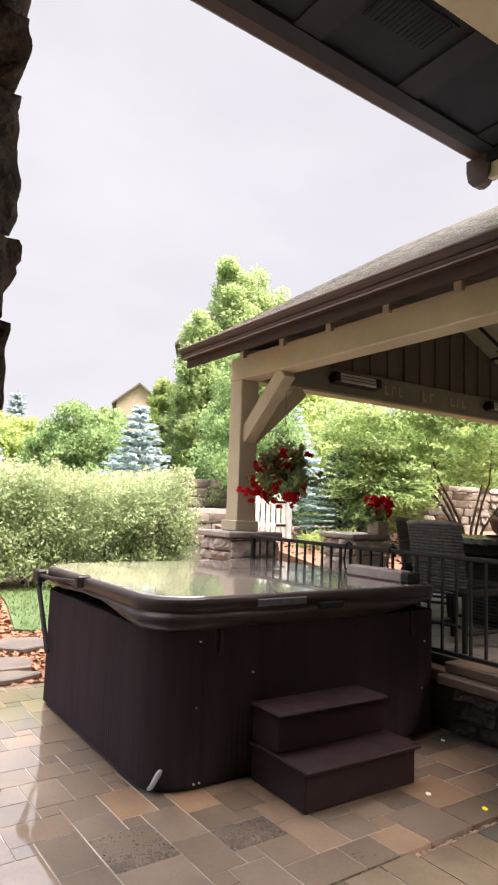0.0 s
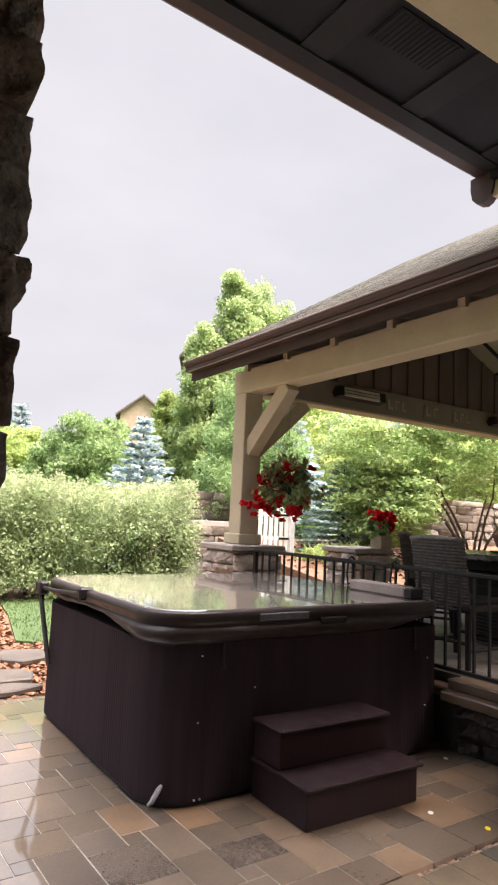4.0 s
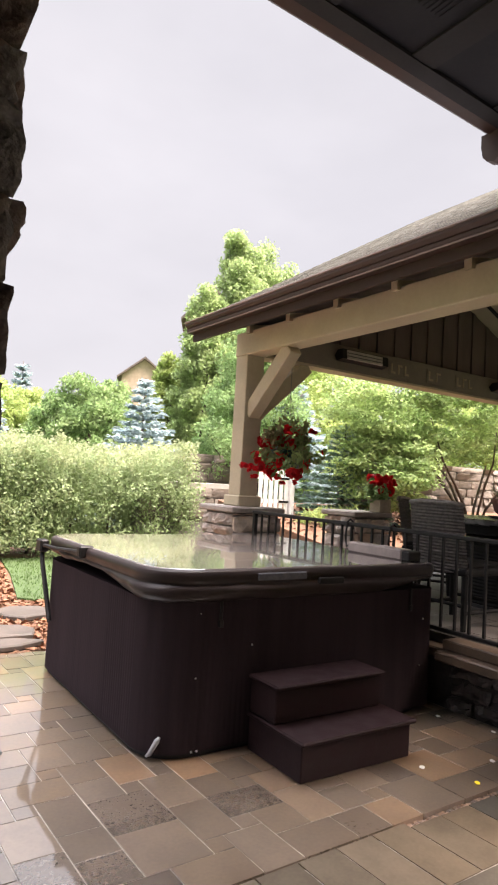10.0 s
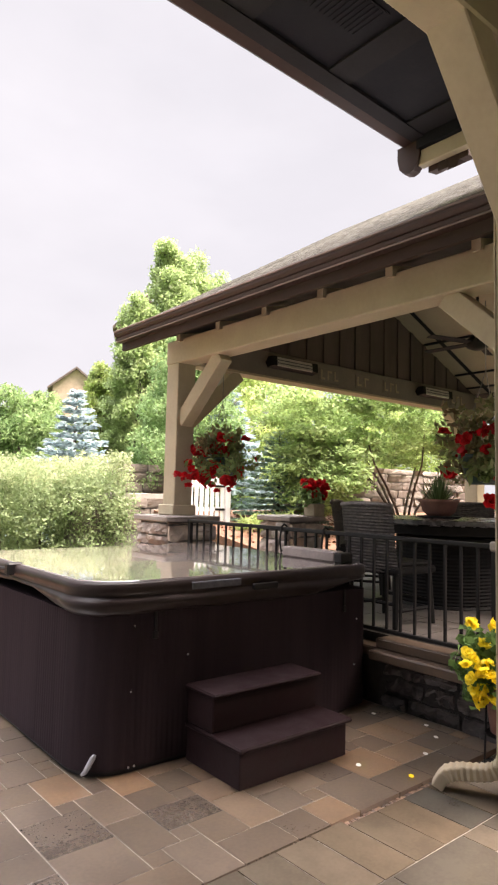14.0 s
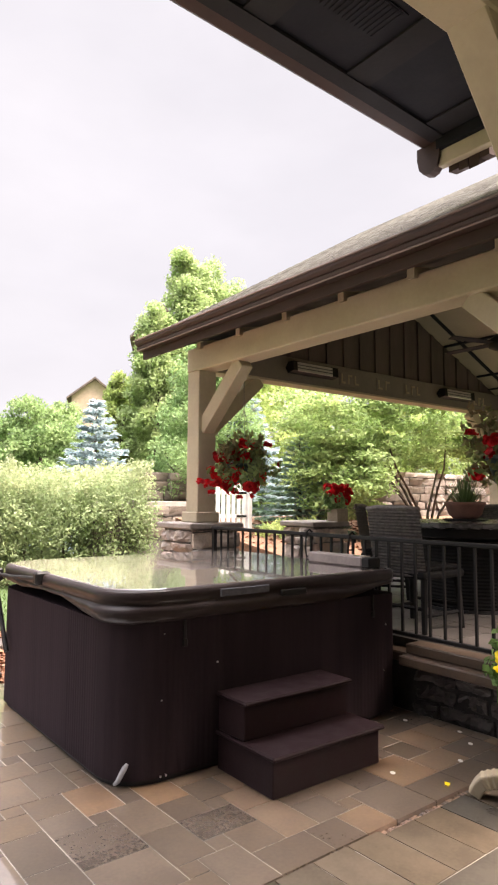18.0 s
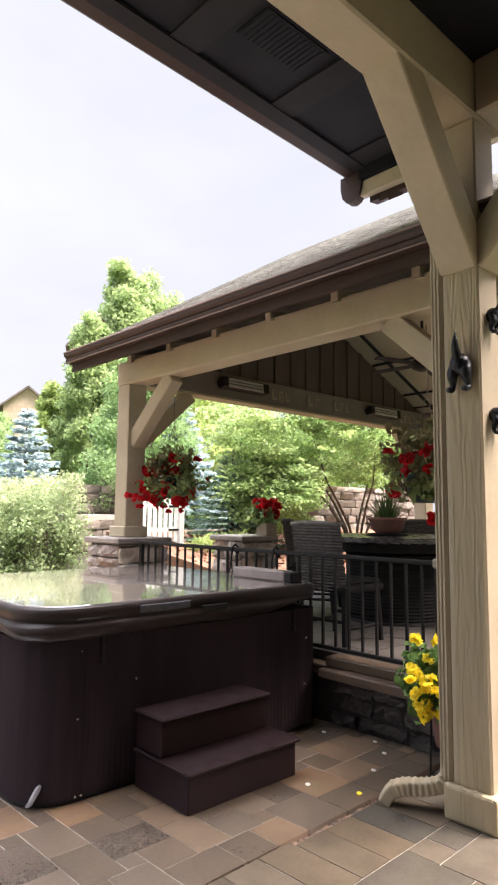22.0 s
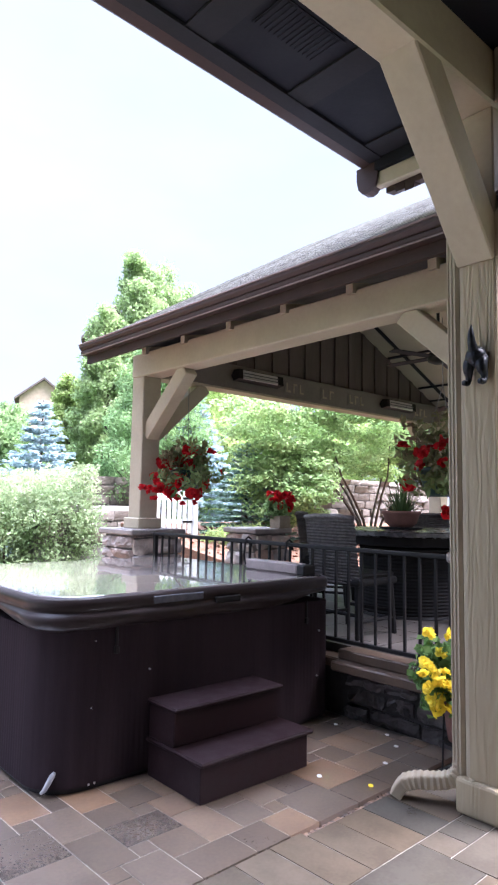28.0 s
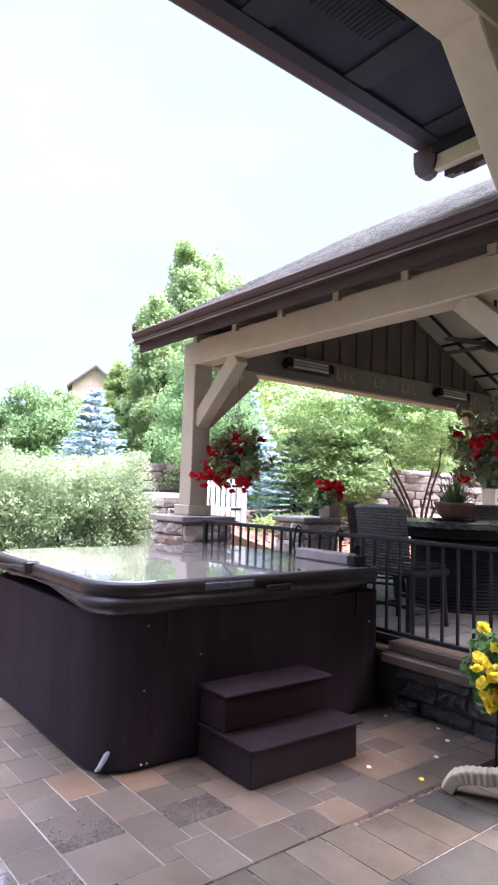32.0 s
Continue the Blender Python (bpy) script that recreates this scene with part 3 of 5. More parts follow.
setting(part("gutter_end", ge, M_GUTTER), "rounded dark gutter end at the roof corner", "gutter")
setting(part("rake_edge", boxed(3.5, 3.62, -1.2, 3.02, EZ - 0.083, EZ + 0.1), M_DARKWOOD), "dark shingle edge over the fascia", "trim")
fascia = setting(part("fascia", boxed(3.53, 3.59, -1.19, 3.03, EZ - 0.19, EZ - 0.085, bev=0.006), M_BEIGE_H), "beige fascia board at the roof's end", "trim")
for k in range(4):
    y = 2.99 - 0.075 * k
    setting(part("shingle_tab", prism([(3.592, EZ - 0.225 - 0.02 * (k % 3)), (3.68, EZ - 0.21), (3.68, EZ - 0.10), (3.592, EZ - 0.10)], y - 0.07, y, "y"), M_FASCIA), "dark shingle tab overhanging the fascia", "shingle")
setting(part("beam", boxed(-6, 3.30, 1.96, 2.18, 3.50, EZ, bev=0.012), M_BEIGE_H), "beige porch beam", "beam")
setting(part("side_beam", boxed(3.08, 3.30, -3.6, 1.958, 3.50, EZ, bev=0.012), M_BEIGE_H), "beige porch side beam", "beam")

post = thing("porch_post", "beige textured wooden porch post on a square plinth", "post", (3.19, 2.07, 0))
part("shaft", boxed(-0.1, 0.1, -0.1, 0.1, 0.16, 3.5, bev=0.008), M_BEIGE_H, post)
part("grain_board", boxed(-0.104, -0.098, -0.092, 0.075, 0.166, 2.74, bev=0.002), M_BEIGE, post, "board with raised wood grain")
part("plinth", boxed(-0.137, 0.137, -0.137, 0.137, 0, 0.165, bev=0.016, seg=2), M_BEIGE, post)


def brace(parent, p, q, w, t, material):
    """A straight timber brace from p to q, w deep and t thick."""
    p, q = Vector(p), Vector(q)
    d = (q - p)
    L = d.length
    d.normalize()
    side = d.cross(Vector((0, 0, 1))).normalized()
    up = side.cross(d)
    bm = boxed(-w / 2, w / 2, -t / 2, t / 2, 0, L, bev=0.008)
    bm.transform(Matrix.Translation(p) @ Matrix((up, side, d)).transposed().to_4x4())
    return part("brace", bm, material, parent)


brace(post, (-0.05, 0, 2.74), (-0.72, 0, 3.56), 0.17, 0.2, M_BEIGE_H)
brace(post, (0, -0.05, 2.74), (0, -0.72, 3.56), 0.17, 0.2, M_BEIGE_H)

downspout = thing("downspout", "beige ribbed metal downspout with a flared elbow at the gravel", "downspout", (3.14, 2.205, 0))
part("pipe", boxed(-0.05, 0.05, -0.03, 0.04, 0.13, 3.7, bev=0.012), M_BEIGE_H, downspout)

# ---- stone column ----
column = thing("stone_column", "rough stacked ledge-stone column", "column", (0.042, 2.05, 0))
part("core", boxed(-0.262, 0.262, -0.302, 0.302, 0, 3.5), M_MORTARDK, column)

# added light blocker: height set to cut low light from the east
setting(part("wall_east", boxed(13.0, 13.3, -6, 7.5, -0.3, 3.5), M_BLOCK), "tan wall added beyond the pavilion to block east light", "wall")

# ---- hot tub ----
TX0, TX1, TY0, TY1 = 1.56, 3.645, 3.515, 5.46
tub = thing("hot_tub", "dark espresso square hot tub with a closed rain-wet brown cover", "hot tub", ((TX0 + TX1) / 2, (TY0 + TY1) / 2, 0))
hw = (TY1 - TY0) / 2
tub.scale.x = (TX1 - TX0) / (TY1 - TY0)


TR = (0.24, 0.24, 0.24, 0.07)


def grooved(r, z, ins, step=0.06, depth=0.0008):
    ring = []
    base = rounded(-hw + ins, hw - ins, -hw + ins, hw - ins, r, 14)
    n = len(base)
    for k in range(n):
        a, b = Vector((*base[k], 0)), Vector((*base[(k + 1) % n], 0))
        m = max(1, int((b - a).length / (step / 4)))
        for j in range(m):
            p = a.lerp(b, j / m)
            nrm = Vector(((b - a).y, -(b - a).x, 0)).normalized()
            near = math.hypot(p.x + hw, p.y + hw)
            q = p - nrm * ((0.003 if 0.2 < near < 0.62 else depth) if j % 2 == 0 and m > 4 else 0)
            ring.append((q.x, q.y, z))
    return ring


part("cabinet", loops([grooved(TR, 0.03, 0), grooved(TR, 0.80, 0)]), M_TUB, tub)
part("base_pan", prism(rounded(-hw + 0.02, hw - 0.02, -hw + 0.02, hw - 0.02, 0.22), 0, 0.035), M_BLACK, tub)


def ring_at(ins, z, r=(0.24, 0.24, 0.24, 0.1), sag=0.0):
    pts = rounded(-hw + ins, hw - ins, -hw + ins, hw - ins, r, 10)
    return [(x, y, z + sag * math.sin(x * 7.3) * math.cos(y * 6.1)) for x, y in pts]


def skirt_hem(x, y):
    """Height of the flap's hem: low at the near corner, tied up at the strap and at the far end."""
    s, w = min(max((x + hw) / (2 * hw), 0), 1), min(max((y + hw) / (2 * hw), 0), 1)
    if x < -hw + 0.12:
        k = min(w / 0.48, 1)
        return 0.792 + 0.075 * k * k * (3 - 2 * k) - 0.02 * math.exp(-((w - 0.75) / 0.15) ** 2)
    k = min(max((s - 0.72) / 0.26, 0), 1)
    return 0.80 + 0.07 * k * k * (3 - 2 * k) if y < 0 else 0.80


def skirt_ring(out, v=0.0, z=None, fold=0.0):
    """A ring round the cover, pushed outwards; v runs from the seam to the hem of the flap."""
    base = ring_at(0.0, 0.0)
    ring = []
    for k in range(len(base)):
        p, q = Vector(base[k]), Vector(base[(k + 1) % len(base)])
        m = max(1, int((q - p).length / 0.03))
        n = Vector(((q - p).y, -(q - p).x, 0)).normalized()
        for j in range(m):
            a = p.lerp(q, j / m)
            hem = skirt_hem(a.x, a.y) + 0.006 * noise.noise((a.x * 6.0, a.y * 6.0, 9.0))
            hang = (0.888 - hem) / 0.09
            f = noise.noise((a.x * 4.0, a.y * 4.0, v * 1.6)) + 0.5 * noise.noise((a.x * 11.0, a.y * 11.0, v * 3.0))
            d = n * (out * (0.35 + 0.65 * hang if v else 1) + fold * f)
            ring.append((a.x + d.x, a.y + d.y, z if z else 0.888 - v * (0.888 - hem)))
    return ring


cover_rings = [skirt_ring(-0.012, z=0.86), skirt_ring(-0.002, 1.0, fold=0.003), skirt_ring(0.012, 1.0, fold=0.006), skirt_ring(0.022, 0.8, fold=0.01), skirt_ring(0.034, 0.55, fold=0.012),
               skirt_ring(0.038, 0.35, fold=0.01), skirt_ring(0.03, 0.16, fold=0.006), skirt_ring(0.016, 0.04), skirt_ring(0.012, z=0.892), skirt_ring(0.02, z=0.9), skirt_ring(0.022, z=0.93),
               skirt_ring(0.018, z=0.95), skirt_ring(0.008, z=0.96), skirt_ring(-0.012, z=0.962)]
part("cover_skirt", loops(cover_rings), M_VINYL, tub, "wet brown vinyl cover skirt", smooth=True)
part("cover_top", loops([ring_at(0.014, 0.9625), ring_at(0.02, 0.966)]), M_COVER, tub, "wet glossy cover top")

steps = thing("spa_steps", "dark brown two-tread plastic spa steps beside the tub", "steps", (2.53, 3.25, 0))
part("lower_riser", boxed(-0.385, 0.37, -0.22, 0.245, 0, 0.18, bev=0.006), M_STEP, steps)
part("lower_tread", boxed(-0.4, 0.395, -0.245, 0.247, 0.18, 0.203, bev=0.008), M_STEP, steps)
part("upper_riser", boxed(-0.385, 0.36, 0.01, 0.243, 0.203, 0.38, bev=0.006), M_STEP, steps)
part("upper_tread", boxed(-0.4, 0.375, -0.02, 0.247, 0.38, 0.403, bev=0.008), M_STEP, steps)

# ---- pavilion ----
PW, PE, PS, PN = 3.84, 9.49, 2.24, 6.28
deck = setting(part("pavilion_floor", boxed(3.83, 10.2, 1.0, 6.6, -0.3, 0.46), M_DECK), "raised brown paved pavilion floor", "floor")
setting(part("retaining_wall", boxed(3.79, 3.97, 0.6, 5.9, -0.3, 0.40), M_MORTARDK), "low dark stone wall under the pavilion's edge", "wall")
M_LEDGE = mat("brown_ledge_cap", (0.085, 0.052, 0.031), (0.055, 0.035, 0.022), 5, 0.5, 0.75, 0.4, 50)
setting(part("wall_cap", boxed(3.585, 4.05, 0.6, 3.46, 0.335, 0.40, bev=0.01), M_LEDGE), "brown stone ledge along the pavilion's edge", "cap")
setting(part("edge_course", boxed(3.672, 4.05, 3.462, 5.9, 0.335, 0.40, bev=0.01), M_LEDGE), "brown edging course under the balustrade", "cap")

setting(part("edge_kerb", boxed(3.662, 3.82, 0.6, 3.46, 0.402, 0.468, bev=0.008), M_LEDGE), "brown kerb course under the balustrade", "cap")


def pillar_and_post(x, y):
    p = thing("stone_pillar", "tan stone pillar with a flat cap under a pavilion post", "pillar", (x, y, 0), "pavilion pillars")
    hw_, cw = (0.2, 0.25) if (x, y) == (PW, PS) else (0.27, 0.33)
    part("core", boxed(-hw_, 0.27, -0.27, 0.27, 0, 1.13), M_MORTAR, p)
    part("cap", boxed(-cw, 0.33, -0.33, 0.33, 1.13, 1.19, bev=0.012), M_CAP, p)
    q = thing("pavilion_post", "beige square wooden pavilion post standing on a stone pillar", "post", (x, y, 1.19), "pavilion posts")
    wide = 0.19 if (x, y) == (PW, PS) else 0.11
    part("shaft", boxed(-0.2 if wide > 0.12 else -0.11, wide, -0.11, 0.11, 0.1, 1.59, bev=0.008), M_BEIGE_H, q)
    part("plinth", boxed(-0.225 if wide > 0.12 else -0.145, wide + 0.035, -0.145, 0.145, 0, 0.11, bev=0.01), M_BEIGE_H, q)
    return q


posts = {(i, j): pillar_and_post(x, y) for i, x in enumerate((PW, PE)) for j, y in enumerate((PS, PN))}
for (i, j), q in posts.items():
    sy = 1 if j == 0 else -1
    sx = 1 if i == 0 else -1
    brace(q, (0, 0.08 * sy, 0.98), (0, 0.75 * sy, 1.59), 0.16, 0.14, M_BEIGE_H)
    brace(q, (0.08 * sx, 0, 0.98), (0.75 * sx, 0, 1.59), 0.16, 0.14, M_BEIGE_H)
for x, nm in ((PW, "west_beam"), (PE, "east_beam")):
    setting(part(nm, boxed(x - 0.11, x + 0.11, PS - 0.5, PN + 0.13, 2.78, 3.03, bev=0.01), M_BEIGE_H), "beige pavilion side beam", "beam")
setting(part("south_beam", boxed(PW + 0.112, PE - 0.112, PS - 0.1, PS + 0.1, 2.78, 3.03, bev=0.01), M_BEIGE_H), "beige pavilion end beam", "beam")
# darker than the side beams: the interior's shade is in the colour
setting(part("north_beam", boxed(PW + 0.112, PE - 0.112, PN - 0.1, PN + 0.1, 2.81, 3.10, bev=0.01), M_BEAMDK), "pavilion end beam under the gable, roof shade in its taupe colour", "beam")
setting(part("north_beam_soffit", boxed(PW + 0.112, PE - 0.112, PN - 0.104, PN + 0.104, 2.785, 2.809), M_BEIGE_H), "beige board under the end beam", "trim")
RX, RZ, SL = (PW + PE) / 2, 4.32, 0.44
ROOF_SL = 0.61
EX0 = 3.22
RN, RS = 6.45, 1.75


def slope_z(x, lift=0.0):
    return RZ + lift - SL * abs(x - RX)


def roof_z(x):
    return 3.07 + ROOF_SL * (min(x, 2 * RX - x) - EX0)


for nm, xe in (("roof_west", EX0), ("roof_east", 2 * RX - EX0)):
    setting(part(nm, prism([(xe, roof_z(xe) - 0.05), (RX, roof_z(RX) - 0.05), (RX, roof_z(RX)), (xe, roof_z(xe))], RS, RN, "y"), M_SHINGLE), "grey asphalt-shingle pavilion roof", "roof")
    s0 = 1 if xe < RX else -1
    xc = xe + (0.9 if s0 > 0 else 0.7) * s0
    setting(part("ceiling_" + nm[5:], prism([(xc, slope_z(xc)), (RX, slope_z(RX)), (RX, slope_z(RX, 0.028)), (xc, slope_z(xc, 0.028))], RS + 0.02, PN - 0.03, "y"), M_CEIL), "cream pavilion ceiling panels with dark battens", "ceiling")
    setting(part("soffit_" + nm[5:], prism([(xe + 0.03 * s0, 2.985), (xe + 0.9 * s0, 3.19), (xe + 0.9 * s0, 3.23), (xe + 0.03 * s0, 3.01)], RS + 0.02, RN - 0.02, "y"), M_DARKWOOD), "dark brown soffit under the eaves", "soffit")
setting(part("gutter", prism([(EX0 - 0.005, 2.94), (EX0 - 0.062, 2.942), (EX0 - 0.075, 2.958), (EX0 - 0.078, 2.978), (EX0 - 0.07, 2.986), (EX0 - 0.082, 2.992), (EX0 - 0.1, 3.012), (EX0 - 0.102, 3.032), (EX0 - 0.005, 3.032)], RS, RN, "y"), M_GUTTER), "brown eaves gutter on the pavilion", "gutter")
setting(part("gutter_lip", boxed(EX0 - 0.112, EX0 - 0.094, RS, RN, 3.034, 3.05, bev=0.004), M_LIP), "lighter rolled lip of the gutter", "gutter")
setting(part("gutter_bead", boxed(EX0 - 0.082, EX0 - 0.07, RS, RN, 2.936, 2.947, bev=0.003), M_LIP), "thin lighter bead along the gutter's foot", "gutter")
setting(part("eave_fascia", boxed(EX0 - 0.003, EX0 + 0.03, RS, RN, 2.865, 3.045), M_FASCIA), "brown fascia board behind the gutter", "fascia")
gable = setting(part("gable_panel", prism([(PW, 3.102), (PE, 3.102), (RX, roof_z(RX) - 0.06)], PN - 0.02, PN + 0.02, "y"), M_GABLE), "dark board-and-batten gable panel", "gable")

setting(part("south_gable", prism([(PW, 3.032), (PE, 3.032), (RX, roof_z(RX) - 0.06)], PS - 0.02, PS + 0.02, "y"), M_DARKWOOD), "dark boarded south gable panel", "gable")
# ---- pavilion details ----
run = math.hypot(1, ROOF_SL)
for k in range(24):
    xa = EX0 - 0.02 + k * 0.14
    xb = min(xa + 0.2, RX)
    bm = bmesh.new()
    y = RS
    while y < RN:
        w = min(0.28 + 0.08 * random.random(), RN - y)
        o = 0.004 * random.random()
        za, zb = roof_z(xa + o) + 0.02, roof_z(xb) + 0.004
        e = y + w - 0.006
        vs = [bm.verts.new(p) for p in ((xa + o, y, za - 0.016), (xa + o, e, za - 0.016), (xa + o, e, za - 0.006), (xa + o, y, za - 0.006), (xa + o, e, za), (xa + o, y, za), (xb, y, zb), (xb, y + w - 0.001, zb))]
        # slot 1: painted butt shadow (plain pale on the lowest courses), slot 2: painted sheen line
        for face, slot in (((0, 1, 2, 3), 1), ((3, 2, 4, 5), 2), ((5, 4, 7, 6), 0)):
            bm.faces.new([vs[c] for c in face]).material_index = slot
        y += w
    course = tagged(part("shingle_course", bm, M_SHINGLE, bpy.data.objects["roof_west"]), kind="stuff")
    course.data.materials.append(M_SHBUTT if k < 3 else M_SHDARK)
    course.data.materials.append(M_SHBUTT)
for k in range(8):
    y = 6.13 - 0.685 * k
    if y < RS:
        break
    bm = prism([(3.69, 2.99), (3.95, 3.032), (3.95, 3.12), (3.69, 3.065)], y - 0.032, y + 0.032, "y")
    tagged(part("rafter_tail", bm, M_BEIGE_H), "beige rafter tail resting on the pavilion beam", "rafter", "rafter tails", "structure")
for k in range(19):
    x = PW + 0.35 + k * 0.3
    if x < PE - 0.3:
        part("batten", boxed(x - 0.03, x + 0.03, PN - 0.045, PN - 0.018, 3.103, roof_z(x) - 0.08), M_GABLE, gable)
for k in range(6):
    y = 2.2 + k * 0.75
    x1 = PE - 0.1
    bm = prism([(RX, slope_z(RX, -0.02)), (x1, slope_z(x1, -0.02)), (x1, slope_z(x1, 0.004)), (RX, slope_z(RX, 0.004))], y - 0.025, y + 0.025, "y")
    setting(part("ceiling_batten", bm, M_DARKWOOD), "dark batten across the cream ceiling", "batten")
for k in range(3):
    x = RX + 0.6 + 0.8 * k
    bm = prism([(x - 0.025, slope_z(x, -0.023)), (x + 0.025, slope_z(x, -0.023)), (x + 0.025, slope_z(x, 0.003)), (x - 0.025, slope_z(x, 0.003))], RS + 0.1, PN - 0.06, "y")
    setting(part("ceiling_batten", bm, M_DARKWOOD), "dark batten along the cream ceiling", "batten")


def heater(x):
    h = thing("patio_heater", "black slim electric heater with a pale reflector under the end beam", "heater", (x, PN - 0.19, 2.965), "beam heaters")
    bm = prism([(-0.06, -0.05), (0.05, -0.07), (0.09, 0.0), (0.04, 0.06), (-0.05, 0.06)], -0.36, 0.36, "x")
    part("housing", bm, M_BLACK, h)
    bm = prism([(-0.066, -0.046), (-0.055, -0.055), (-0.045, 0.05), (-0.056, 0.052)], -0.3, 0.26, "x")
    part("reflector", bm, M_HEATER, h, "pale reflector panel")
    for z in (-0.02, 0.015):
        part("element", tubed([(-0.3, -0.068, z), (0.26, -0.068, z)], 0.005, 6), M_CUSHION, h)
    for dx in (-0.25, 0.25):
        part("bracket", boxed(dx - 0.02, dx + 0.02, 0.03, 0.092, -0.02, 0.04), M_BLACK, h)


heater(5.29)
heater(8.14)
for x, w in ((5.99, 0.36), (6.63, 0.28), (7.23, 0.36), (8.83, 0.36)):
    sgn = thing("word_sign", "small wooden word sign fixed to the end beam", "sign", (x, PN - 0.102, 2.945), "word signs")
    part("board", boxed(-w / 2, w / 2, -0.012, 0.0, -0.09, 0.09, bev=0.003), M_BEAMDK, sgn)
    n = max(2, int(w / 0.1))
    for k in range(n):
        a0, a1 = -w / 2 + w * (k + 0.2) / n, -w / 2 + w * (k + 0.8) / n
        part("letter_bar", boxed(a0, a0 + 0.022, -0.02, -0.012, -0.06, 0.06), M_LETTER, sgn)
        part("letter_bar", boxed(a0 + 0.024, a1, -0.019, -0.012, 0.035 if k % 2 else -0.06, 0.06 if k % 2 else -0.035), M_LETTER, sgn)

fan = thing("ceiling_fan", "dark bladed ceiling fan hanging from the pavilion ridge", "fan", (6.66, 4.5, 3.2))
part("rod", tubed([(0, 0, 0.08), (0, 0, 0.93)], 0.018), M_BLACK, fan)
part("motor", lathe([(0.05, -0.08), (0.12, -0.05), (0.13, 0.03), (0.06, 0.09)]), M_BLACK, fan, smooth=True)
for k in range(5):
    bm = boxed(0.12, 0.68, -0.048, 0.048, -0.005, 0.005, bev=0.004)
    bm.transform(Matrix.Rotation(radians(72 * k + 20), 4, "Z") @ Matrix.Rotation(radians(10), 4, "X"))
    part("blade", bm, M_DARKWOOD, fan)


# ---- railings ----
def railing(name, label, p, q, z0, z1, gap=0.115, foot=0.04):
    p, q = Vector((*p, 0)), Vector((*q, 0))
    r = thing(name, label, "railing", (p.x, p.y, z0))
    d = q - p
    L = d.length
    r.rotation_euler.z = math.atan2(d.y, d.x)
    h = z1 - z0
    part("top_rail", boxed(0, L, -0.022, 0.022, h - 0.03, h, bev=0.006), M_BLACK, r)
    part("bottom_rail", boxed(0, L, -0.016, 0.016, foot, foot + 0.025, bev=0.004), M_BLACK, r)
    bar = None
    n = int(L / gap)
    for k in range(n + 1):
        x = 0.03 + (L - 0.06) * k / n
        if k in (0, n):
            part("rail_post", boxed(x - 0.018, x + 0.018, -0.018, 0.018, 0, h - 0.03), M_BLACK, r)
        elif bar is None:
            bar = part("baluster", boxed(-0.008, 0.008, -0.008, 0.008, foot + 0.025, h - 0.03), M_BLACK, r)
            bar.location.x = x
        else:
            b = new("baluster", bar.data)
            b.parent, b.location = r, (x, 0, 0)
    return r


railing("railing", "black metal balustrade along the pavilion edge", (3.70, 2.56), (3.70, 5.84), 0.40, 1.168, foot=0.11)
railing("railing", "black metal railing beside the porch post", (3.30, 1.925), (4.45, 1.925), 0.0, 1.15, 0.1)
for y in (4.45, 3.98):
    hk = thing("rail_hook", "black metal hook hung over the balustrade", "hook", (3.70, y, 1.17), "rail hooks")
    part("wire", tubed([(0.03, 0, -0.16), (-0.03, 0, -0.2), (-0.045, 0, -0.12), (-0.03, 0, 0.0), (0, 0, 0.02), (0.03, 0, 0.0), (0.035, 0, -0.06)], 0.008, 6), M_BLACK, hk)
tray = thing("spa_side_shelf", "grey-brown shelf block resting on the tub's far rim", "shelf", (3.50, 3.92, 0.968))
part("block", boxed(-0.06, 0.05, -0.27, 0.27, 0, 0.075, bev=0.01), mat("weathered_plastic", (0.25, 0.2, 0.18), (0.18, 0.14, 0.13), 8, 0.35, 0.5, 0.1, 50), tray)
part("end_cap", boxed(-0.065, 0.055, -0.345, -0.272, 0, 0.07, bev=0.008), M_BLACK, tray)


# ---- furniture in the pavilion ----
def woven(x0, x1, z0, z1, y, bulge, rows, cols, thick=0.012):
    """A woven panel: strips passing over and under upright stakes, in one piece."""
    bm = bmesh.new()
    grid = []
    for r in range(rows * 2 + 1):
        z = z0 + (z1 - z0) * r / (rows * 2)
        grid.append([bm.verts.new((x0 + (x1 - x0) * c / (cols * 2), y(x0 + (x1 - x0) * c / (cols * 2), z) + thick * (r % 2) * (1.0 - 0.5 * ((c // 2 + r // 2) % 2)), z)) for c in range(cols * 2 + 1)])
    for r0, r1 in zip(grid, grid[1:]):
        for a, b, c, d in zip(r0, r0[1:], r1[1:], r1):
            bm.faces.new((a, b, c, d))
    bmesh.ops.solidify(bm, geom=bm.faces[:], thickness=0.02)
    bmesh.ops.recalc_face_normals(bm, faces=bm.faces)
    return bm


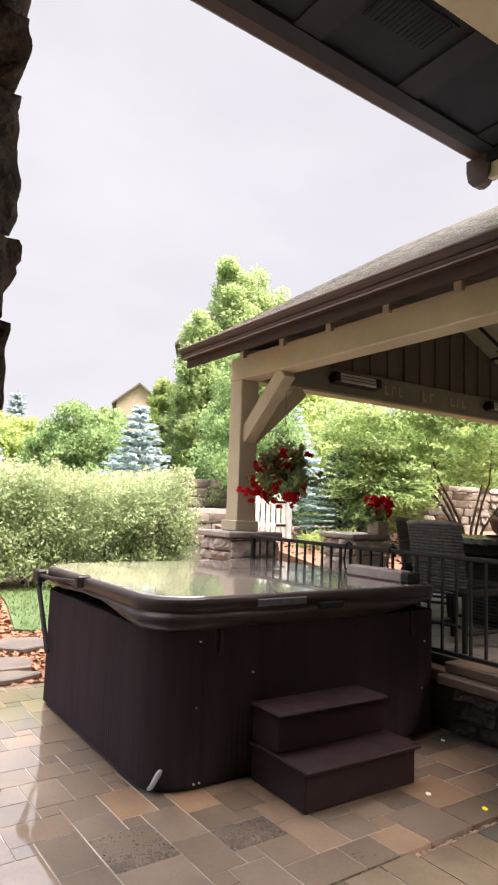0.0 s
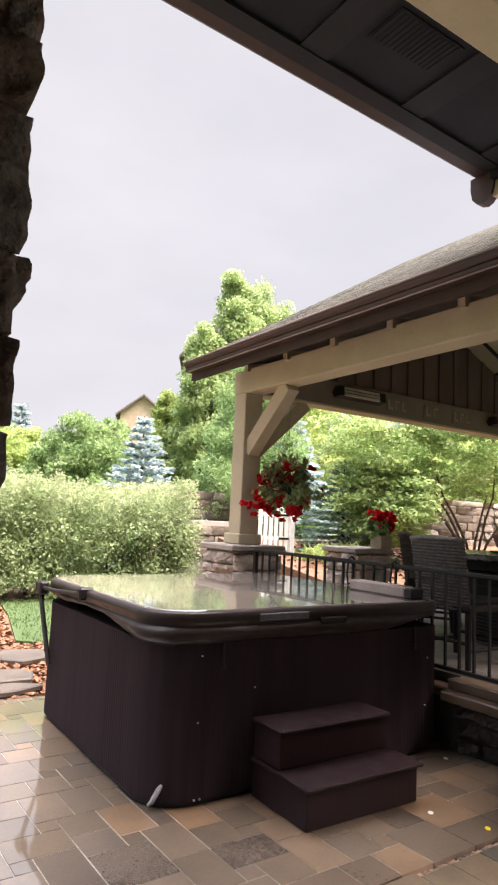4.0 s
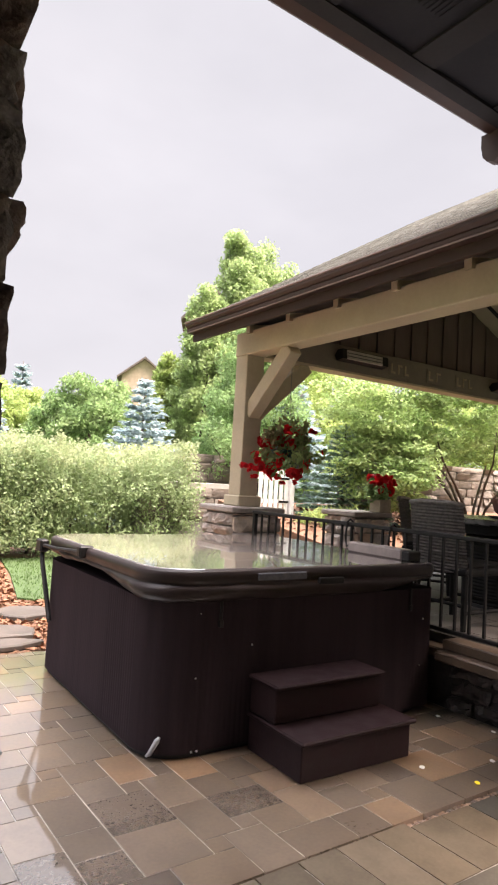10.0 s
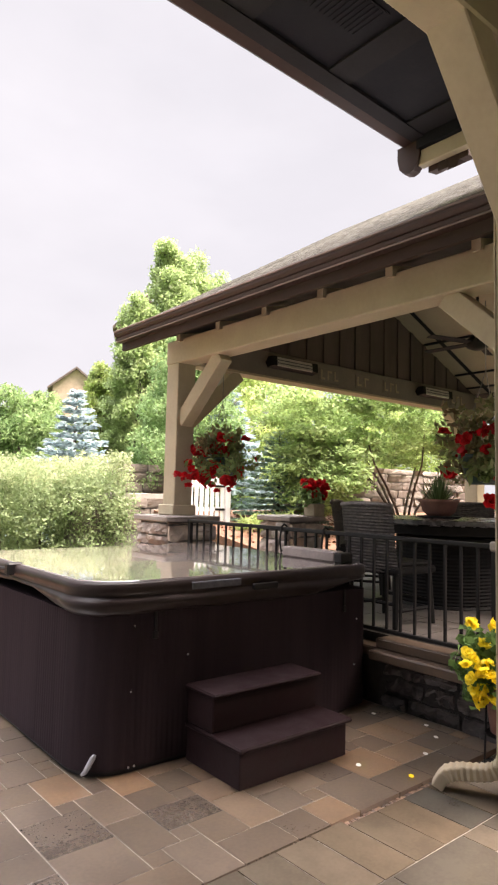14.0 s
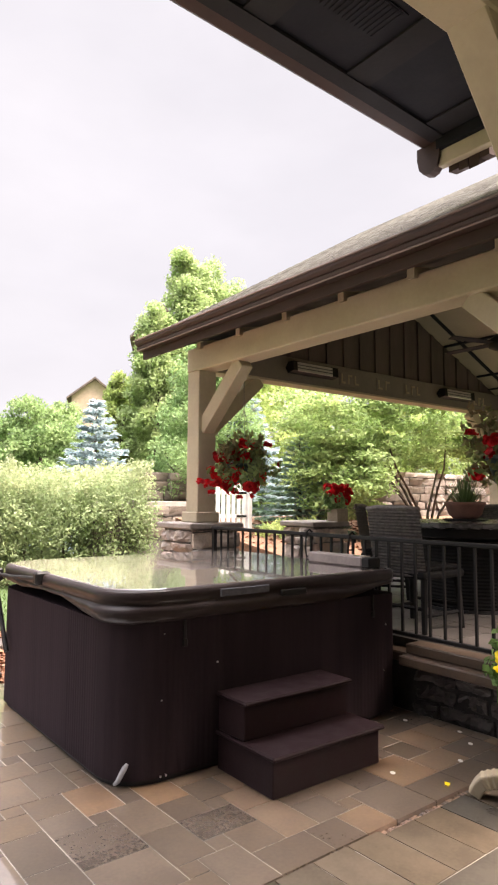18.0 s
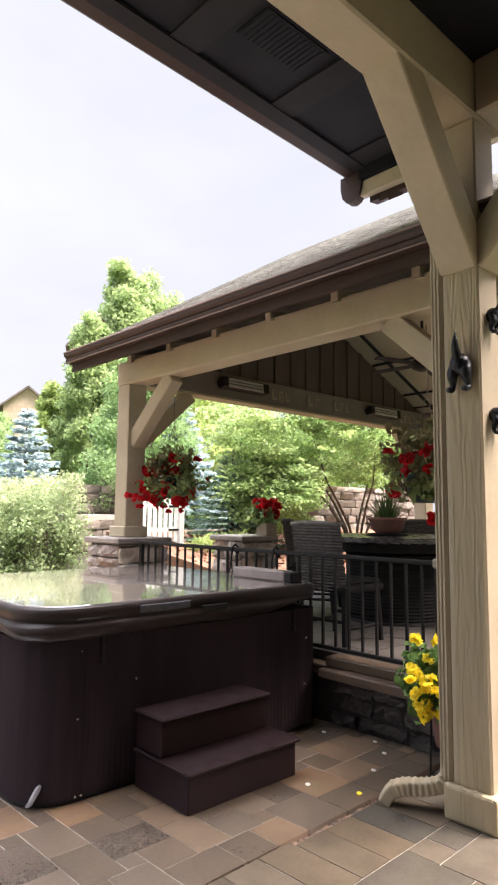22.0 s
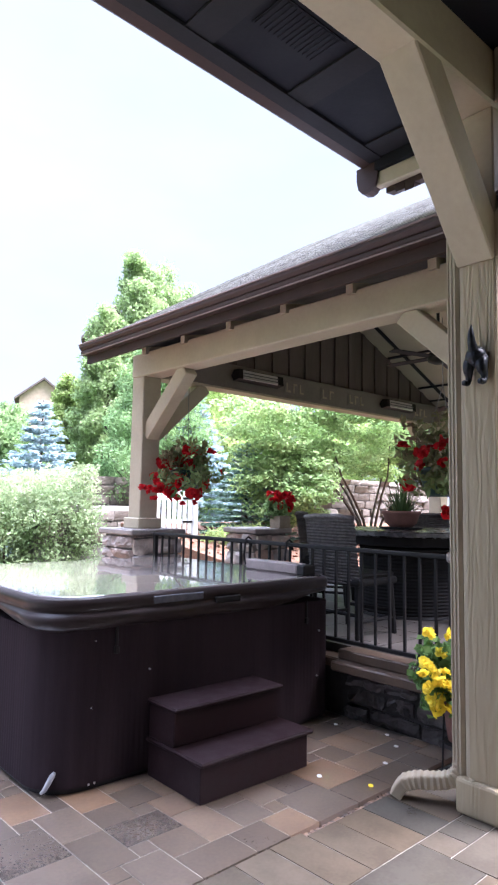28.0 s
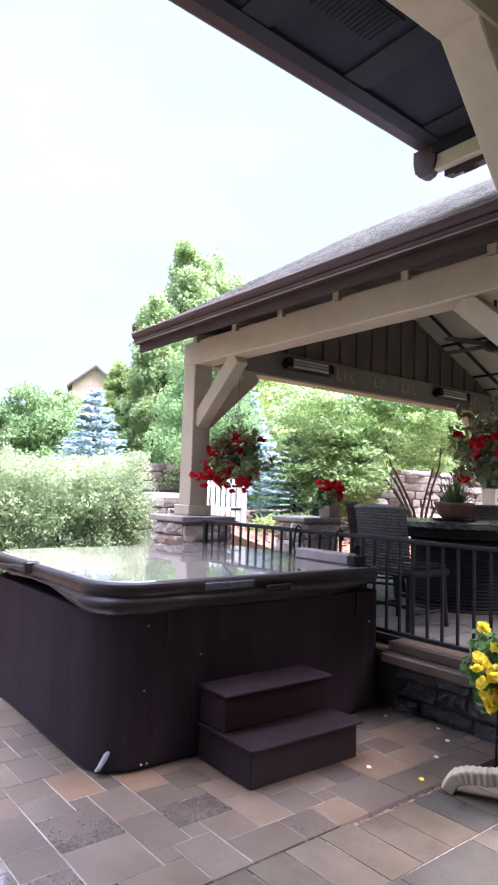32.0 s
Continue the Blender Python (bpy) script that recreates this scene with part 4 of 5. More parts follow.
def dining_chair():
    c = thing("wicker_chair", "grey-brown woven wicker chair with dark legs at the round table", "chair", (0, 0, -50), "wicker dining chairs")
    part("backrest", woven(-0.25, 0.25, 0.4, 0.915, lambda x, z: 0.24 - 0.5 * x * x + (z - 0.4) * 0.16, 0, 22, 9, 0.011), M_WICKER, c)
    part("top_rail", tubed([(-0.25, 0.29, 0.905), (-0.12, 0.314, 0.918), (0.12, 0.314, 0.918), (0.25, 0.29, 0.905)], 0.018, 8), M_WICKER, c, smooth=True)
    part("seat", boxed(-0.25, 0.25, -0.26, 0.24, 0.39, 0.45, bev=0.02, seg=2), M_DRUM, c)
    part("cushion", boxed(-0.23, 0.23, -0.24, 0.2, 0.45, 0.485, bev=0.016, seg=2), M_DRUM, c, "dark seat cushion")
    for sx in (-1, 1):
        for sy in (-1, 1):
            part("leg", tubed([(sx * 0.215, sy * 0.2, 0.4), (sx * 0.235, sy * 0.23, 0)], [0.026, 0.02]), M_DRUM, c)
        part("stretcher", tubed([(sx * 0.228, -0.22, 0.13), (sx * 0.228, 0.22, 0.13)], 0.014, 6), M_DRUM, c)
    for sy in (-1, 1):
        part("footrest", tubed([(-0.228, sy * 0.22, 0.18), (0.228, sy * 0.22, 0.18)], 0.014, 6), M_DRUM, c)
    return c


DZ = 0.46
chair0 = dining_chair()
CH = ((4.24, 3.8, 90), (5.32, 5.0, 30), (6.4, 3.55, -120), (5.55, 3.05, 172), (6.55, 4.6, -75))
for k, (x, y, a) in enumerate(CH):
    m = pose(x, y, DZ, 0, 0, a)
    if k:
        copy_thing(chair0, m)
    else:
        chair0.matrix_basis = m
table = thing("round_table", "dark round patio table with a drum base", "table", (5.45, 4.1, DZ))
part("tabletop", lathe([(0.75, 0.735), (0.78, 0.745), (0.78, 0.775), (0.76, 0.785)], 48), M_GRANITE, table)
part("apron", lathe([(0.66, 0.65), (0.69, 0.66), (0.69, 0.734)], 40), M_DRUM, table)
bm = lathe([(0.46 + 0.006 * (r % 2), 0.032 + r * 0.015) for r in range(40)], 48)
part("drum_base", bm, M_DRUM, table)
part("foot_ring", lathe([(0.47, 0.0), (0.48, 0.01), (0.47, 0.032)], 40), M_BLACK, table)
TZ = DZ + 0.785
pot = thing("table_planter", "terracotta bowl planted with spiky green grass on the table", "plant", (5.42, 4.16, TZ))
part("saucer", lathe([(0.19, 0.0), (0.23, 0.008), (0.23, 0.02), (0.16, 0.02)]), M_BLACK, pot)
part("bowl", lathe([(0.12, 0.02), (0.17, 0.06), (0.2, 0.14), (0.215, 0.15), (0.215, 0.175), (0.19, 0.175), (0.18, 0.15)]), M_TERRA, pot, smooth=True)
n = 260
a = RNG.random(n) * 6.28
tilt = RNG.random(n) * 1.1
L = 0.18 + 0.16 * RNG.random(n)
c0 = np.stack([0.1 * np.cos(a) * tilt, 0.1 * np.sin(a) * tilt, np.full(n, 0.15)], 1)
dd = np.stack([np.cos(a) * np.sin(tilt), np.sin(a) * np.sin(tilt), np.cos(tilt)], 1)
ss = np.stack([-np.sin(a), np.cos(a), 0 * a], 1)
quads("grass_blade", np.stack([c0 - ss * 0.006, c0 + ss * 0.006, c0 + dd * L[:, None] + ss * 0.001, c0 + dd * L[:, None] - ss * 0.001], 1), M_GRASSBLADE, pot)
tagged(pot.children[-1], kind="stuff")
pot.scale = (0.88, 0.88, 1.0)


# ---- flowers ----
def blossom(name, centres, size, material, parent, petals=16):
    """Ruffled double blossoms of many broad cupped petals, joined."""
    vs = []
    for c in centres:
        s = size * (0.7 + 0.6 * RNG.random())
        ax = RNG.normal(size=3) + np.array([-0.5, -0.6, 0.4])
        ax /= np.linalg.norm(ax)
        u = np.cross(ax, [0.3, 0.9, 0.2])
        u /= np.linalg.norm(u)
        w = np.cross(ax, u)
        for k in range(petals):
            t = k * 2.4 + 0.3 * RNG.random()
            out, open_ = u * math.cos(t) + w * math.sin(t), 0.3 + 0.7 * k / petals
            side = np.cross(ax, out)
            r, h = s * open_, s * (0.75 - 0.7 * open_)
            mid, tip = c + out * r * 0.6 + ax * h * 0.75, c + out * r + ax * (h + s * 0.16 * RNG.normal())
            half = s * (0.26 + 0.2 * open_)
            foot = c + out * r * 0.08
            vs.append([foot - side * half * 0.3, foot + side * half * 0.3, mid + side * half, mid - side * half])
            vs.append([mid - side * half, mid + side * half, tip + side * half * 0.6, tip - side * half * 0.6])
    return quads(name, np.array(vs), material, parent)


def hanging_basket(at, top, spread, flowers, label, trail, mat2, lift=0.12):
    b = thing("hanging_basket", label, "hanging basket", at, "begonia baskets")
    part("pot", lathe([(0.1, -0.17), (0.125, -0.15), (0.17, 0.0), (0.185, 0.0), (0.185, 0.025), (0.155, 0.025)]), M_POTGREEN, b, "dark green plastic pot", smooth=True)
    for k in range(3):
        a = 2.1 * k
        part("hanger", tubed([(0.17 * math.cos(a), 0.17 * math.sin(a), 0.02), (0, 0, min(0.6, top * 0.7))], 0.003, 5), M_CORD, b)
    part("hook", tubed([(0, 0, min(0.6, top * 0.7)), (0, 0, top)], 0.004, 5), M_CORD, b)
    c = np.clip(RNG.normal(size=(78, 3)), -1.7, 1.7) * np.array([spread, spread, 0.14]) + np.array([0, 0, lift + 0.04])
    c[:18] = RNG.normal(size=(18, 3)) * np.array([spread, spread, 0.05]) * 0.8 + np.array([-0.12, -0.12, -0.06])
    leaf_cloud("foliage", c, 0.09, 14, 0.075, M_LEAF_POT, b, aspect=0.5)
    f = np.clip(RNG.normal(size=(flowers, 3)), -1.6, 1.6) * np.array([spread * 1.1, spread * 1.1, 0.13]) + np.array([0, 0, lift])
    f[: flowers // 3, 2] -= 0.22
    blossom("blossoms", f, 0.055, M_RED, b)
    t = trail + RNG.normal(size=(8, 3)) * 0.065
    blossom("trailing_blossoms", t, 0.05, mat2, b)
    return b


hanging_basket((4.14, 5.93, 1.77), 1.01, 0.185, 62, "hanging basket overflowing with red begonias beside the pavilion post", np.array([-0.4, 0.0, -0.2]), M_RED, 0.03)
hanging_basket((4.06, 2.86, 1.70), 1.08, 0.15, 18, "dark green hanging basket of red begonias", np.array([-0.27, -0.02, 0.02]), M_RED)

begonia = thing("begonia_pot", "clay pot of bright yellow begonias on a black wire stand", "potted plant", (3.52, 2.42, 0))
for k in range(4):
    a = 0.6 + 1.57 * k
    part("stand_leg", tubed([(0.12 * math.cos(a), 0.12 * math.sin(a), 0), (0.11 * math.cos(a), 0.11 * math.sin(a), 0.30), (0.125 * math.cos(a), 0.125 * math.sin(a), 0.36)], 0.006, 6), M_BLACK, begonia)
part("stand_ring", lathe([(0.112, 0.155), (0.122, 0.16), (0.112, 0.165)]), M_BLACK, begonia)
part("pot", lathe([(0.075, 0.16), (0.09, 0.17), (0.115, 0.36), (0.13, 0.36), (0.13, 0.40), (0.11, 0.40)]), M_TERRA, begonia, smooth=True)
c = np.clip(RNG.normal(size=(56, 3)), -1.5, 1.5) * np.array([0.085, 0.075, 0.1]) + np.array([-0.11, 0.06, 0.53])
leaf_cloud("foliage", c, 0.07, 20, 0.055, leafy("yellow_begonia_leaf", (0.2, 0.34, 0.12), (0.1, 0.2, 0.05)), begonia, aspect=0.65)
f = np.clip(RNG.normal(size=(54, 3)), -1.7, 1.7) * np.array([0.08, 0.075, 0.115]) + np.array([-0.205, -0.03, 0.585])
f[46:] = np.clip(RNG.normal(size=(8, 3)), -1.5, 1.5) * 0.04 + np.array([0.12, -0.14, 0.5])
blossom("blossoms", f, 0.036, M_YELLOWF, begonia)
blossom("large_blossom", [np.array([-0.24, 0.03, 0.4]), np.array([-0.2, -0.02, 0.37])], 0.058, M_YELLOWF, begonia, 22)

# mid pillar with geranium pot
mp_ = thing("stone_pillar", "tan stone pillar with a flat cap carrying a flower pot", "pillar", (5.48, PN, 0.0), "pavilion pillars")
part("core", boxed(-0.24, 0.24, -0.24, 0.24, 0, 1.12), M_MORTAR, mp_)
part("cap", boxed(-0.3, 0.3, -0.3, 0.3, 1.12, 1.18, bev=0.012), M_CAP, mp_)
ger = thing("geranium_pot", "tan square pot of red geraniums on a stone pillar", "potted plant", (5.67, PN - 0.2, 1.18))
part("pot", boxed(-0.09, 0.09, -0.09, 0.09, 0, 0.15, bev=0.008), M_LETTER, ger)
leaf_cloud("foliage", RNG.normal(size=(24, 3)) * np.array([0.1, 0.1, 0.05]) + np.array([0, 0, 0.22]), 0.06, 12, 0.06, M_LEAF_MAPLE, ger, aspect=0.8)
blossom("blossoms", np.clip(RNG.normal(size=(34, 3)), -1.5, 1.5) * np.array([0.085, 0.085, 0.05]) + np.array([0, 0, 0.33]), 0.055, M_RED, ger)

# ---- porch post things ----
def dog_hook(at, rz, size):
    """A cast figure of a dog's hindquarters with a raised tail, as one mesh."""
    bm = bmesh.new()
    s = size
    r = bmesh.ops.create_uvsphere(bm, u_segments=16, v_segments=10, radius=1)
    bmesh.ops.transform(bm, matrix=Matrix.Translation((0, -0.24 * s, 0.08 * s)) @ Matrix.Rotation(radians(-15), 4, "X") @ Matrix.Diagonal((0.38 * s, 0.38 * s, 0.4 * s, 1)), verts=r["verts"])

    def limb(pts, radii):
        v = [Vector(q) for q in pts]
        for _ in range(3):
            v, w = [v[0]], v
            radii, q = [radii[0]], radii
            for i in range(len(w) - 1):
                v += [w[i].lerp(w[i + 1], 0.25), w[i].lerp(w[i + 1], 0.75)]
                radii += [q[i] * 0.75 + q[i + 1] * 0.25, q[i] * 0.25 + q[i + 1] * 0.75]
            v.append(w[-1])
            radii.append(q[-1])
        tube(bm, [q * s for q in v], [q * s for q in radii], 10)

    limb([(0, -0.4, 0.2), (0.02, -0.58, 0.5), (0.04, -0.66, 0.85), (-0.02, -0.5, 1.2)], [0.2, 0.15, 0.11, 0.02])
    for sx in (-1, 1):
        limb([(sx * 0.18, -0.2, 0.05), (sx * 0.25, -0.38, -0.3), (sx * 0.3, -0.22, -0.6), (sx * 0.3, -0.3, -0.86), (sx * 0.3, -0.56, -0.86)], [0.24, 0.22, 0.12, 0.11, 0.1])
    bmesh.ops.transform(bm, matrix=pose(*at, 0, 0, rz), verts=bm.verts)
    h = part("wall_hook", bm, M_CASTIRON, smooth=True)
    return tagged(h, "black cast-iron animal-shaped wall hook on the post", "hook", "post hooks")


dog_hook((3.088, 2.06, 2.19), -90, 0.14)
dog_hook((3.19, 1.968, 2.45), 0, 0.098)
dog_hook((3.19, 1.968, 1.94), 0, 0.098)
plq = thing("plaque", "dark slate plaque with white markings on a pavilion post", "sign", (4.032, 2.2, 1.78))
part("board", boxed(-0.0, 0.02, -0.1, 0.1, -0.2, 0.2, bev=0.004), M_BLACK, plq)
for k in range(4):
    part("text_bar", boxed(0.02, 0.024, -0.07, 0.07, -0.14 + k * 0.085, -0.11 + k * 0.085), M_WHITE, plq)

# downspout: ribs and elbow
for k in range(3):
    part("rib", boxed(-0.056, -0.05, -0.018 + k * 0.02, -0.008 + k * 0.02, 0.16, 3.7, bev=0.002), M_BEIGE_H, downspout)
ctrl = [(0, 0.005, 0.36), (0, 0.008, 0.21), (-0.02, 0.04, 0.125), (-0.07, 0.11, 0.105), (-0.115, 0.19, 0.1), (-0.15, 0.255, 0.075), (-0.165, 0.285, 0.012)]
curve = []
for a, b in zip(ctrl, ctrl[1:]):
    curve += [Vector(a).lerp(Vector(b), k / 6) for k in range(6)]
curve.append(Vector(ctrl[-1]))
for _ in range(5):
    curve = [curve[0]] + [(curve[k - 1] + curve[k] * 2 + curve[k + 1]) / 4 for k in range(1, len(curve) - 1)] + [curve[-1]]
rings = []
across = Vector((0.86, 0.5, 0)).normalized()
for k, c in enumerate(curve):
    run_ = (curve[min(k + 1, len(curve) - 1)] - curve[max(k - 1, 0)]).normalized()
    thick_ = run_.cross(across).normalized()
    g = 1.0 + (0.16 if k % 2 and 3 < k < len(curve) - 6 else 0.0)
    rings.append([tuple(c + across * x * g + thick_ * y * g) for x, y in rounded(-0.042, 0.042, -0.03, 0.03, 0.01, 3)])
part("elbow", loops(rings), M_BEIGE_H, downspout, "corrugated elbow pointing at the gravel")

# ---- wicker armchair on the porch ----
arm = thing("wicker_armchair", "glossy black woven high-backed barrel armchair on the porch", "chair", (1.475, 0.735, 0))


def barrel(r0, r1, z0, z1, a0, a1, rows, cols, thick=0.016):
    """A woven shell in one piece: broad flat straps, each lapped over its neighbours like shingles."""
    bm = bmesh.new()
    dz, da = (z1 - z0) / rows, (a1 - a0) / cols
    for r in range(rows):
        for c in range(-1, cols + 1):
            lo, hi = a0 + da * (c + 0.5 * (r % 2)) - da * 0.12, a0 + da * (c + 1 + 0.5 * (r % 2)) + da * 0.12
            lo, hi = max(lo, a0), min(hi, a1)
            if hi - lo < 1:
                continue
            g = []
            for j in range(4):
                v = j / 3
                z = z0 + dz * (r - 0.12 + 1.24 * v)
                row = []
                for i in range(7):
                    u = i / 6
                    o = thick * math.sin(math.pi * u) ** 0.7 * (0.75 + 0.25 * math.sin(math.pi * v)) - 0.5 * thick * v
                    rr = r0 + (r1 - r0) * (z - z0) / (z1 - z0) + o
                    t = radians(lo + (hi - lo) * u)
                    row.append(bm.verts.new((rr * math.cos(t), rr * math.sin(t), z + 0.012 * (u - 0.5))))
                g.append(row)
            for g0, g1 in zip(g, g[1:]):
                for i in range(6):
                    bm.faces.new((g0[i], g0[i + 1], g1[i + 1], g1[i]))
    return bm


tagged(part("back_shell", barrel(0.155, 0.315, 0.42, 1.15, 60, 300, 17, 12, 0.022), M_WICKBLK, arm, smooth=True), kind="stuff")
inner = []
for z, r in ((0.44, 0.145), (0.8, 0.225), (1.15, 0.295)):
    inner.append((r, z))
bm = bmesh.new()
grid = [[bm.verts.new((r * math.cos(radians(60 + 240 * k / 24)), r * math.sin(radians(60 + 240 * k / 24)), z)) for k in range(25)] for r, z in inner]
for g0, g1 in zip(grid, grid[1:]):
    for k in range(24):
        bm.faces.new((g0[k], g0[k + 1], g1[k + 1], g1[k]))
bmesh.ops.solidify(bm, geom=bm.faces[:], thickness=0.012)
part("inner_shell", bm, M_WICKBLK, arm)
bm = bmesh.new()
for w in range(3):
    pts = []
    for k in range(121):
        a = radians(58 + 244 * k / 120)
        ph = k * 0.9 + w * 2.09
        pts.append(((0.312 + 0.018 * math.cos(ph)) * math.cos(a), (0.312 + 0.018 * math.cos(ph)) * math.sin(a), 1.16 + 0.018 * math.sin(ph)))
    tube(bm, pts, 0.012, 6)
part("braided_rim", bm, M_WICKBLK, arm, smooth=True)
part("seat", lathe([(0.13, 0.62), (0.17, 0.63), (0.17, 0.69), (0.15, 0.71)]), M_WICKBLK, arm)
for o in arm.children:
    for v in o.data.vertices:
        v.co.z += max(v.co.z - 0.42, 0) / 0.73 * min(0.5 * (0.72 * v.co.x - 0.69 * v.co.y + 0.32) - 0.38 * (v.co.x + v.co.y), 0.3)
part("seat_base", lathe([(0.2, 0.0), (0.21, 0.03), (0.17, 0.1), (0.15, 0.45), (0.14, 0.62)]), M_WICKBLK, arm)

# ---- mat and tub fittings ----
mat_out = [(0.955, 4.93), (0.98, 3.97), (0.594, 3.61), (0.0, 3.6), (-0.35, 4.2), (0.0, 4.93)]
mt = thing("rubber_mat", "black open-grid rubber mat lying on the wet pavers", "mat", (0.4, 4.3, 0))
part("sheet", prism([(x - 0.4, y - 4.3) for x, y in mat_out], 0.001, 0.014), M_RUBBER, mt)
for k in range(16):
    y = 3.75 + 0.075 * k
    xr = 0.975 if y > 3.97 else 0.594 + (y - 3.61) * 1.07
    part("ridge", boxed(-0.2, xr - 0.43, y - 4.3 - 0.014, y - 4.3 + 0.014, 0.014, 0.024), M_RUBBER, mt)

for k in range(15):
    x = -0.1 + 0.075 * k
    y0 = 3.66 if x < 0.594 else 3.66 + (x - 0.594) * 0.93
    part("ridge", boxed(x - 0.4 - 0.012, x - 0.4 + 0.012, y0 - 4.3, 0.6, 0.0145, 0.0225), M_RUBBER, mt)

for x, z in ((-0.74, 0.035), (-0.71, 0.035), (-0.742, 0.41), (-0.735, 0.74), (0.86, 0.60), (0.84, 0.30), (-0.42, 0.55)):
    bm = bmesh.new()
    bmesh.ops.create_uvsphere(bm, u_segments=8, v_segments=6, radius=0.006)
    bmesh.ops.translate(bm, vec=(x, -hw - 0.003, z), verts=bm.verts)
    part("screw", bm, M_STEEL, tub)
for x in (-0.62, 0.74):
    part("latch_strap", boxed(x - 0.008, x + 0.008, -hw - 0.014, -hw - 0.002, 0.70, 0.81, bev=0.003), M_BLACK, tub, "black cover latch strap")
    part("latch", boxed(x - 0.014, x + 0.014, -hw - 0.018, -hw - 0.001, 0.66, 0.70, bev=0.005), M_BLACK, tub)
part("handle_strap", boxed(-0.02, 0.16, -hw - 0.042, -hw - 0.018, 0.868, 0.905, bev=0.005), M_BLACK, tub)
part("label_plate", boxed(-0.42, -0.1, -hw - 0.028, -hw - 0.018, 0.9, 0.942, bev=0.004), M_CUSHION, tub)
bm = tubed([(-hw + 0.035, -hw + 0.085, 0.02), (-hw + 0.045, -hw + 0.07, 0.035), (-hw + 0.07, -hw + 0.05, 0.1), (-hw + 0.08, -hw + 0.045, 0.118)], [0.007, 0.012, 0.014, 0.008], 12)
part("drain_cap", bm, M_FITTING, tub, "pale drain fitting", smooth=True)
part("lifter_arm", tubed([(-hw - 0.03, 0.93, 0.90), (-hw - 0.045, 0.86, 0.78), (-hw - 0.035, 0.62, 0.39)], 0.016), M_BLACK, tub, "black cover-lifter arm")
part("lifter_bar", tubed([(-hw - 0.045, 1.0, 0.885), (-hw - 0.04, 0.55, 0.90), (-hw - 0.02, 0.1, 0.93)], 0.013), M_BLACK, tub)
part("lifter_bracket", boxed(-hw - 0.07, -hw - 0.01, 0.84, 0.96, 0.84, 0.93, bev=0.01), M_BLACK, tub)
part("hinge_buckle", boxed(-hw - 0.06, -hw + 0.03, 0.03, 0.09, 0.90, 0.975, bev=0.01), M_BLACK, tub)

# ---- garden beyond ----
hedge = thing("hedge", "dense pale green variegated dogwood hedge", "hedge", (2.0, 11.8, 0))
hn = 1500
hx = RNG.uniform(-5.0, 3.95, hn)
hy = RNG.uniform(-0.9, 0.9, hn)
hz = 0.04 + 1.68 * RNG.random(hn) ** 0.8 + 0.08 * np.sin(hx * 2.1)
leaf_cloud("foliage", np.stack([hx, hy, hz], 1), 0.27, 96, 0.062, M_LEAF_HEDGE, hedge)
tx = RNG.uniform(-5.0, 3.9, 420)
leaf_cloud("new_growth", np.stack([tx, RNG.uniform(-0.95, 0.8, 420), 1.62 + 0.3 * RNG.random(420) + 0.08 * np.sin(tx * 2.1)], 1), (0.14, 0.14, 0.2), 70, 0.054, leafy("pale_hedge_shoot", (0.43, 0.48, 0.28), (0.34, 0.4, 0.22), 0.18), hedge)
for k in range(26):
    x = -4.6 + k * 0.34
    part("stem", tubed([(x, 0.1 * (k % 3), -0.1), (x + 0.1, 0.2, 1.2)], [0.03, 0.012], 6), M_BARK, hedge)

bank = prism([(6.75, -0.04), (6.9, 0.42), (9.0, 0.72), (11.2, 1.08), (11.2, -0.04)], 6.5, 20, "x")
setting(part("gravel_bank", bank, M_SOIL), "reddish gravel bank rising behind the pavilion", "bank")
for n_, x0, x1, y0, y1, sz, nm in ((9000, 0.0, 2.9, 5.8, 11.0, 0.036, "a"), (1800, 6.6, 13.0, 6.95, 11.0, 0.05, "b")):
    x, y = RNG.uniform(x0, x1, n_), RNG.uniform(y0, y1, n_)
    z = np.full(n_, 0.0) if nm == "a" else np.interp(y, [6.9, 9.0, 11.2], [0.43, 0.73, 1.09])
    if nm == "a":
        keep = ~((x > 2.0 + 0.17 * (y - 7.8)) & (y > 7.8))
        x, y, z = x[keep], y[keep], z[keep]
    c = np.stack([x, y, z], 1)
    m = len(c)
    d1 = RNG.normal(size=(m, 3)) * np.array([1, 1, 0.35])
    d1 /= np.linalg.norm(d1, axis=1)[:, None]
    d2 = np.cross(d1, RNG.normal(size=(m, 3)) * 0.3 + np.array([0, 0, 1]))
    d2 /= np.linalg.norm(d2, axis=1)[:, None]
    d3 = np.cross(d1, d2)
    L = sz * (0.5 + RNG.random((m, 1)))
    f = []
    for s1, s2 in ((1, 1), (-1, 1)):
        f.append(np.stack([c + d1 * L, c + d2 * L * 0.5, c - d1 * L, c + s1 * d3 * L * 0.3 * s2 - d2 * L * 0.4], 1))
    f.append(np.stack([c + d1 * L, c + d3 * L * 0.35, c - d1 * L, c - d2 * L * 0.55], 1))
    ob = quads("bark_chips" if nm == "a" else "bank_gravel", np.concatenate(f), M_GRAVEL, None)
    tagged(ob, "loose reddish bark and gravel chips", "gravel", kind="stuff")


def slab(at, pts, h):
    bm = prism([(x, y) for x, y in pts], 0, h)
    bmesh.ops.bevel(bm, geom=bm.edges[:], offset=0.012, segments=1, affect="EDGES")
    bmesh.ops.translate(bm, vec=at, verts=bm.verts)
    return tagged(part("flagstone", bm, M_FLAG), "flat irregular stepping stone in the bark bed", "stepping stone", "stepping stones")


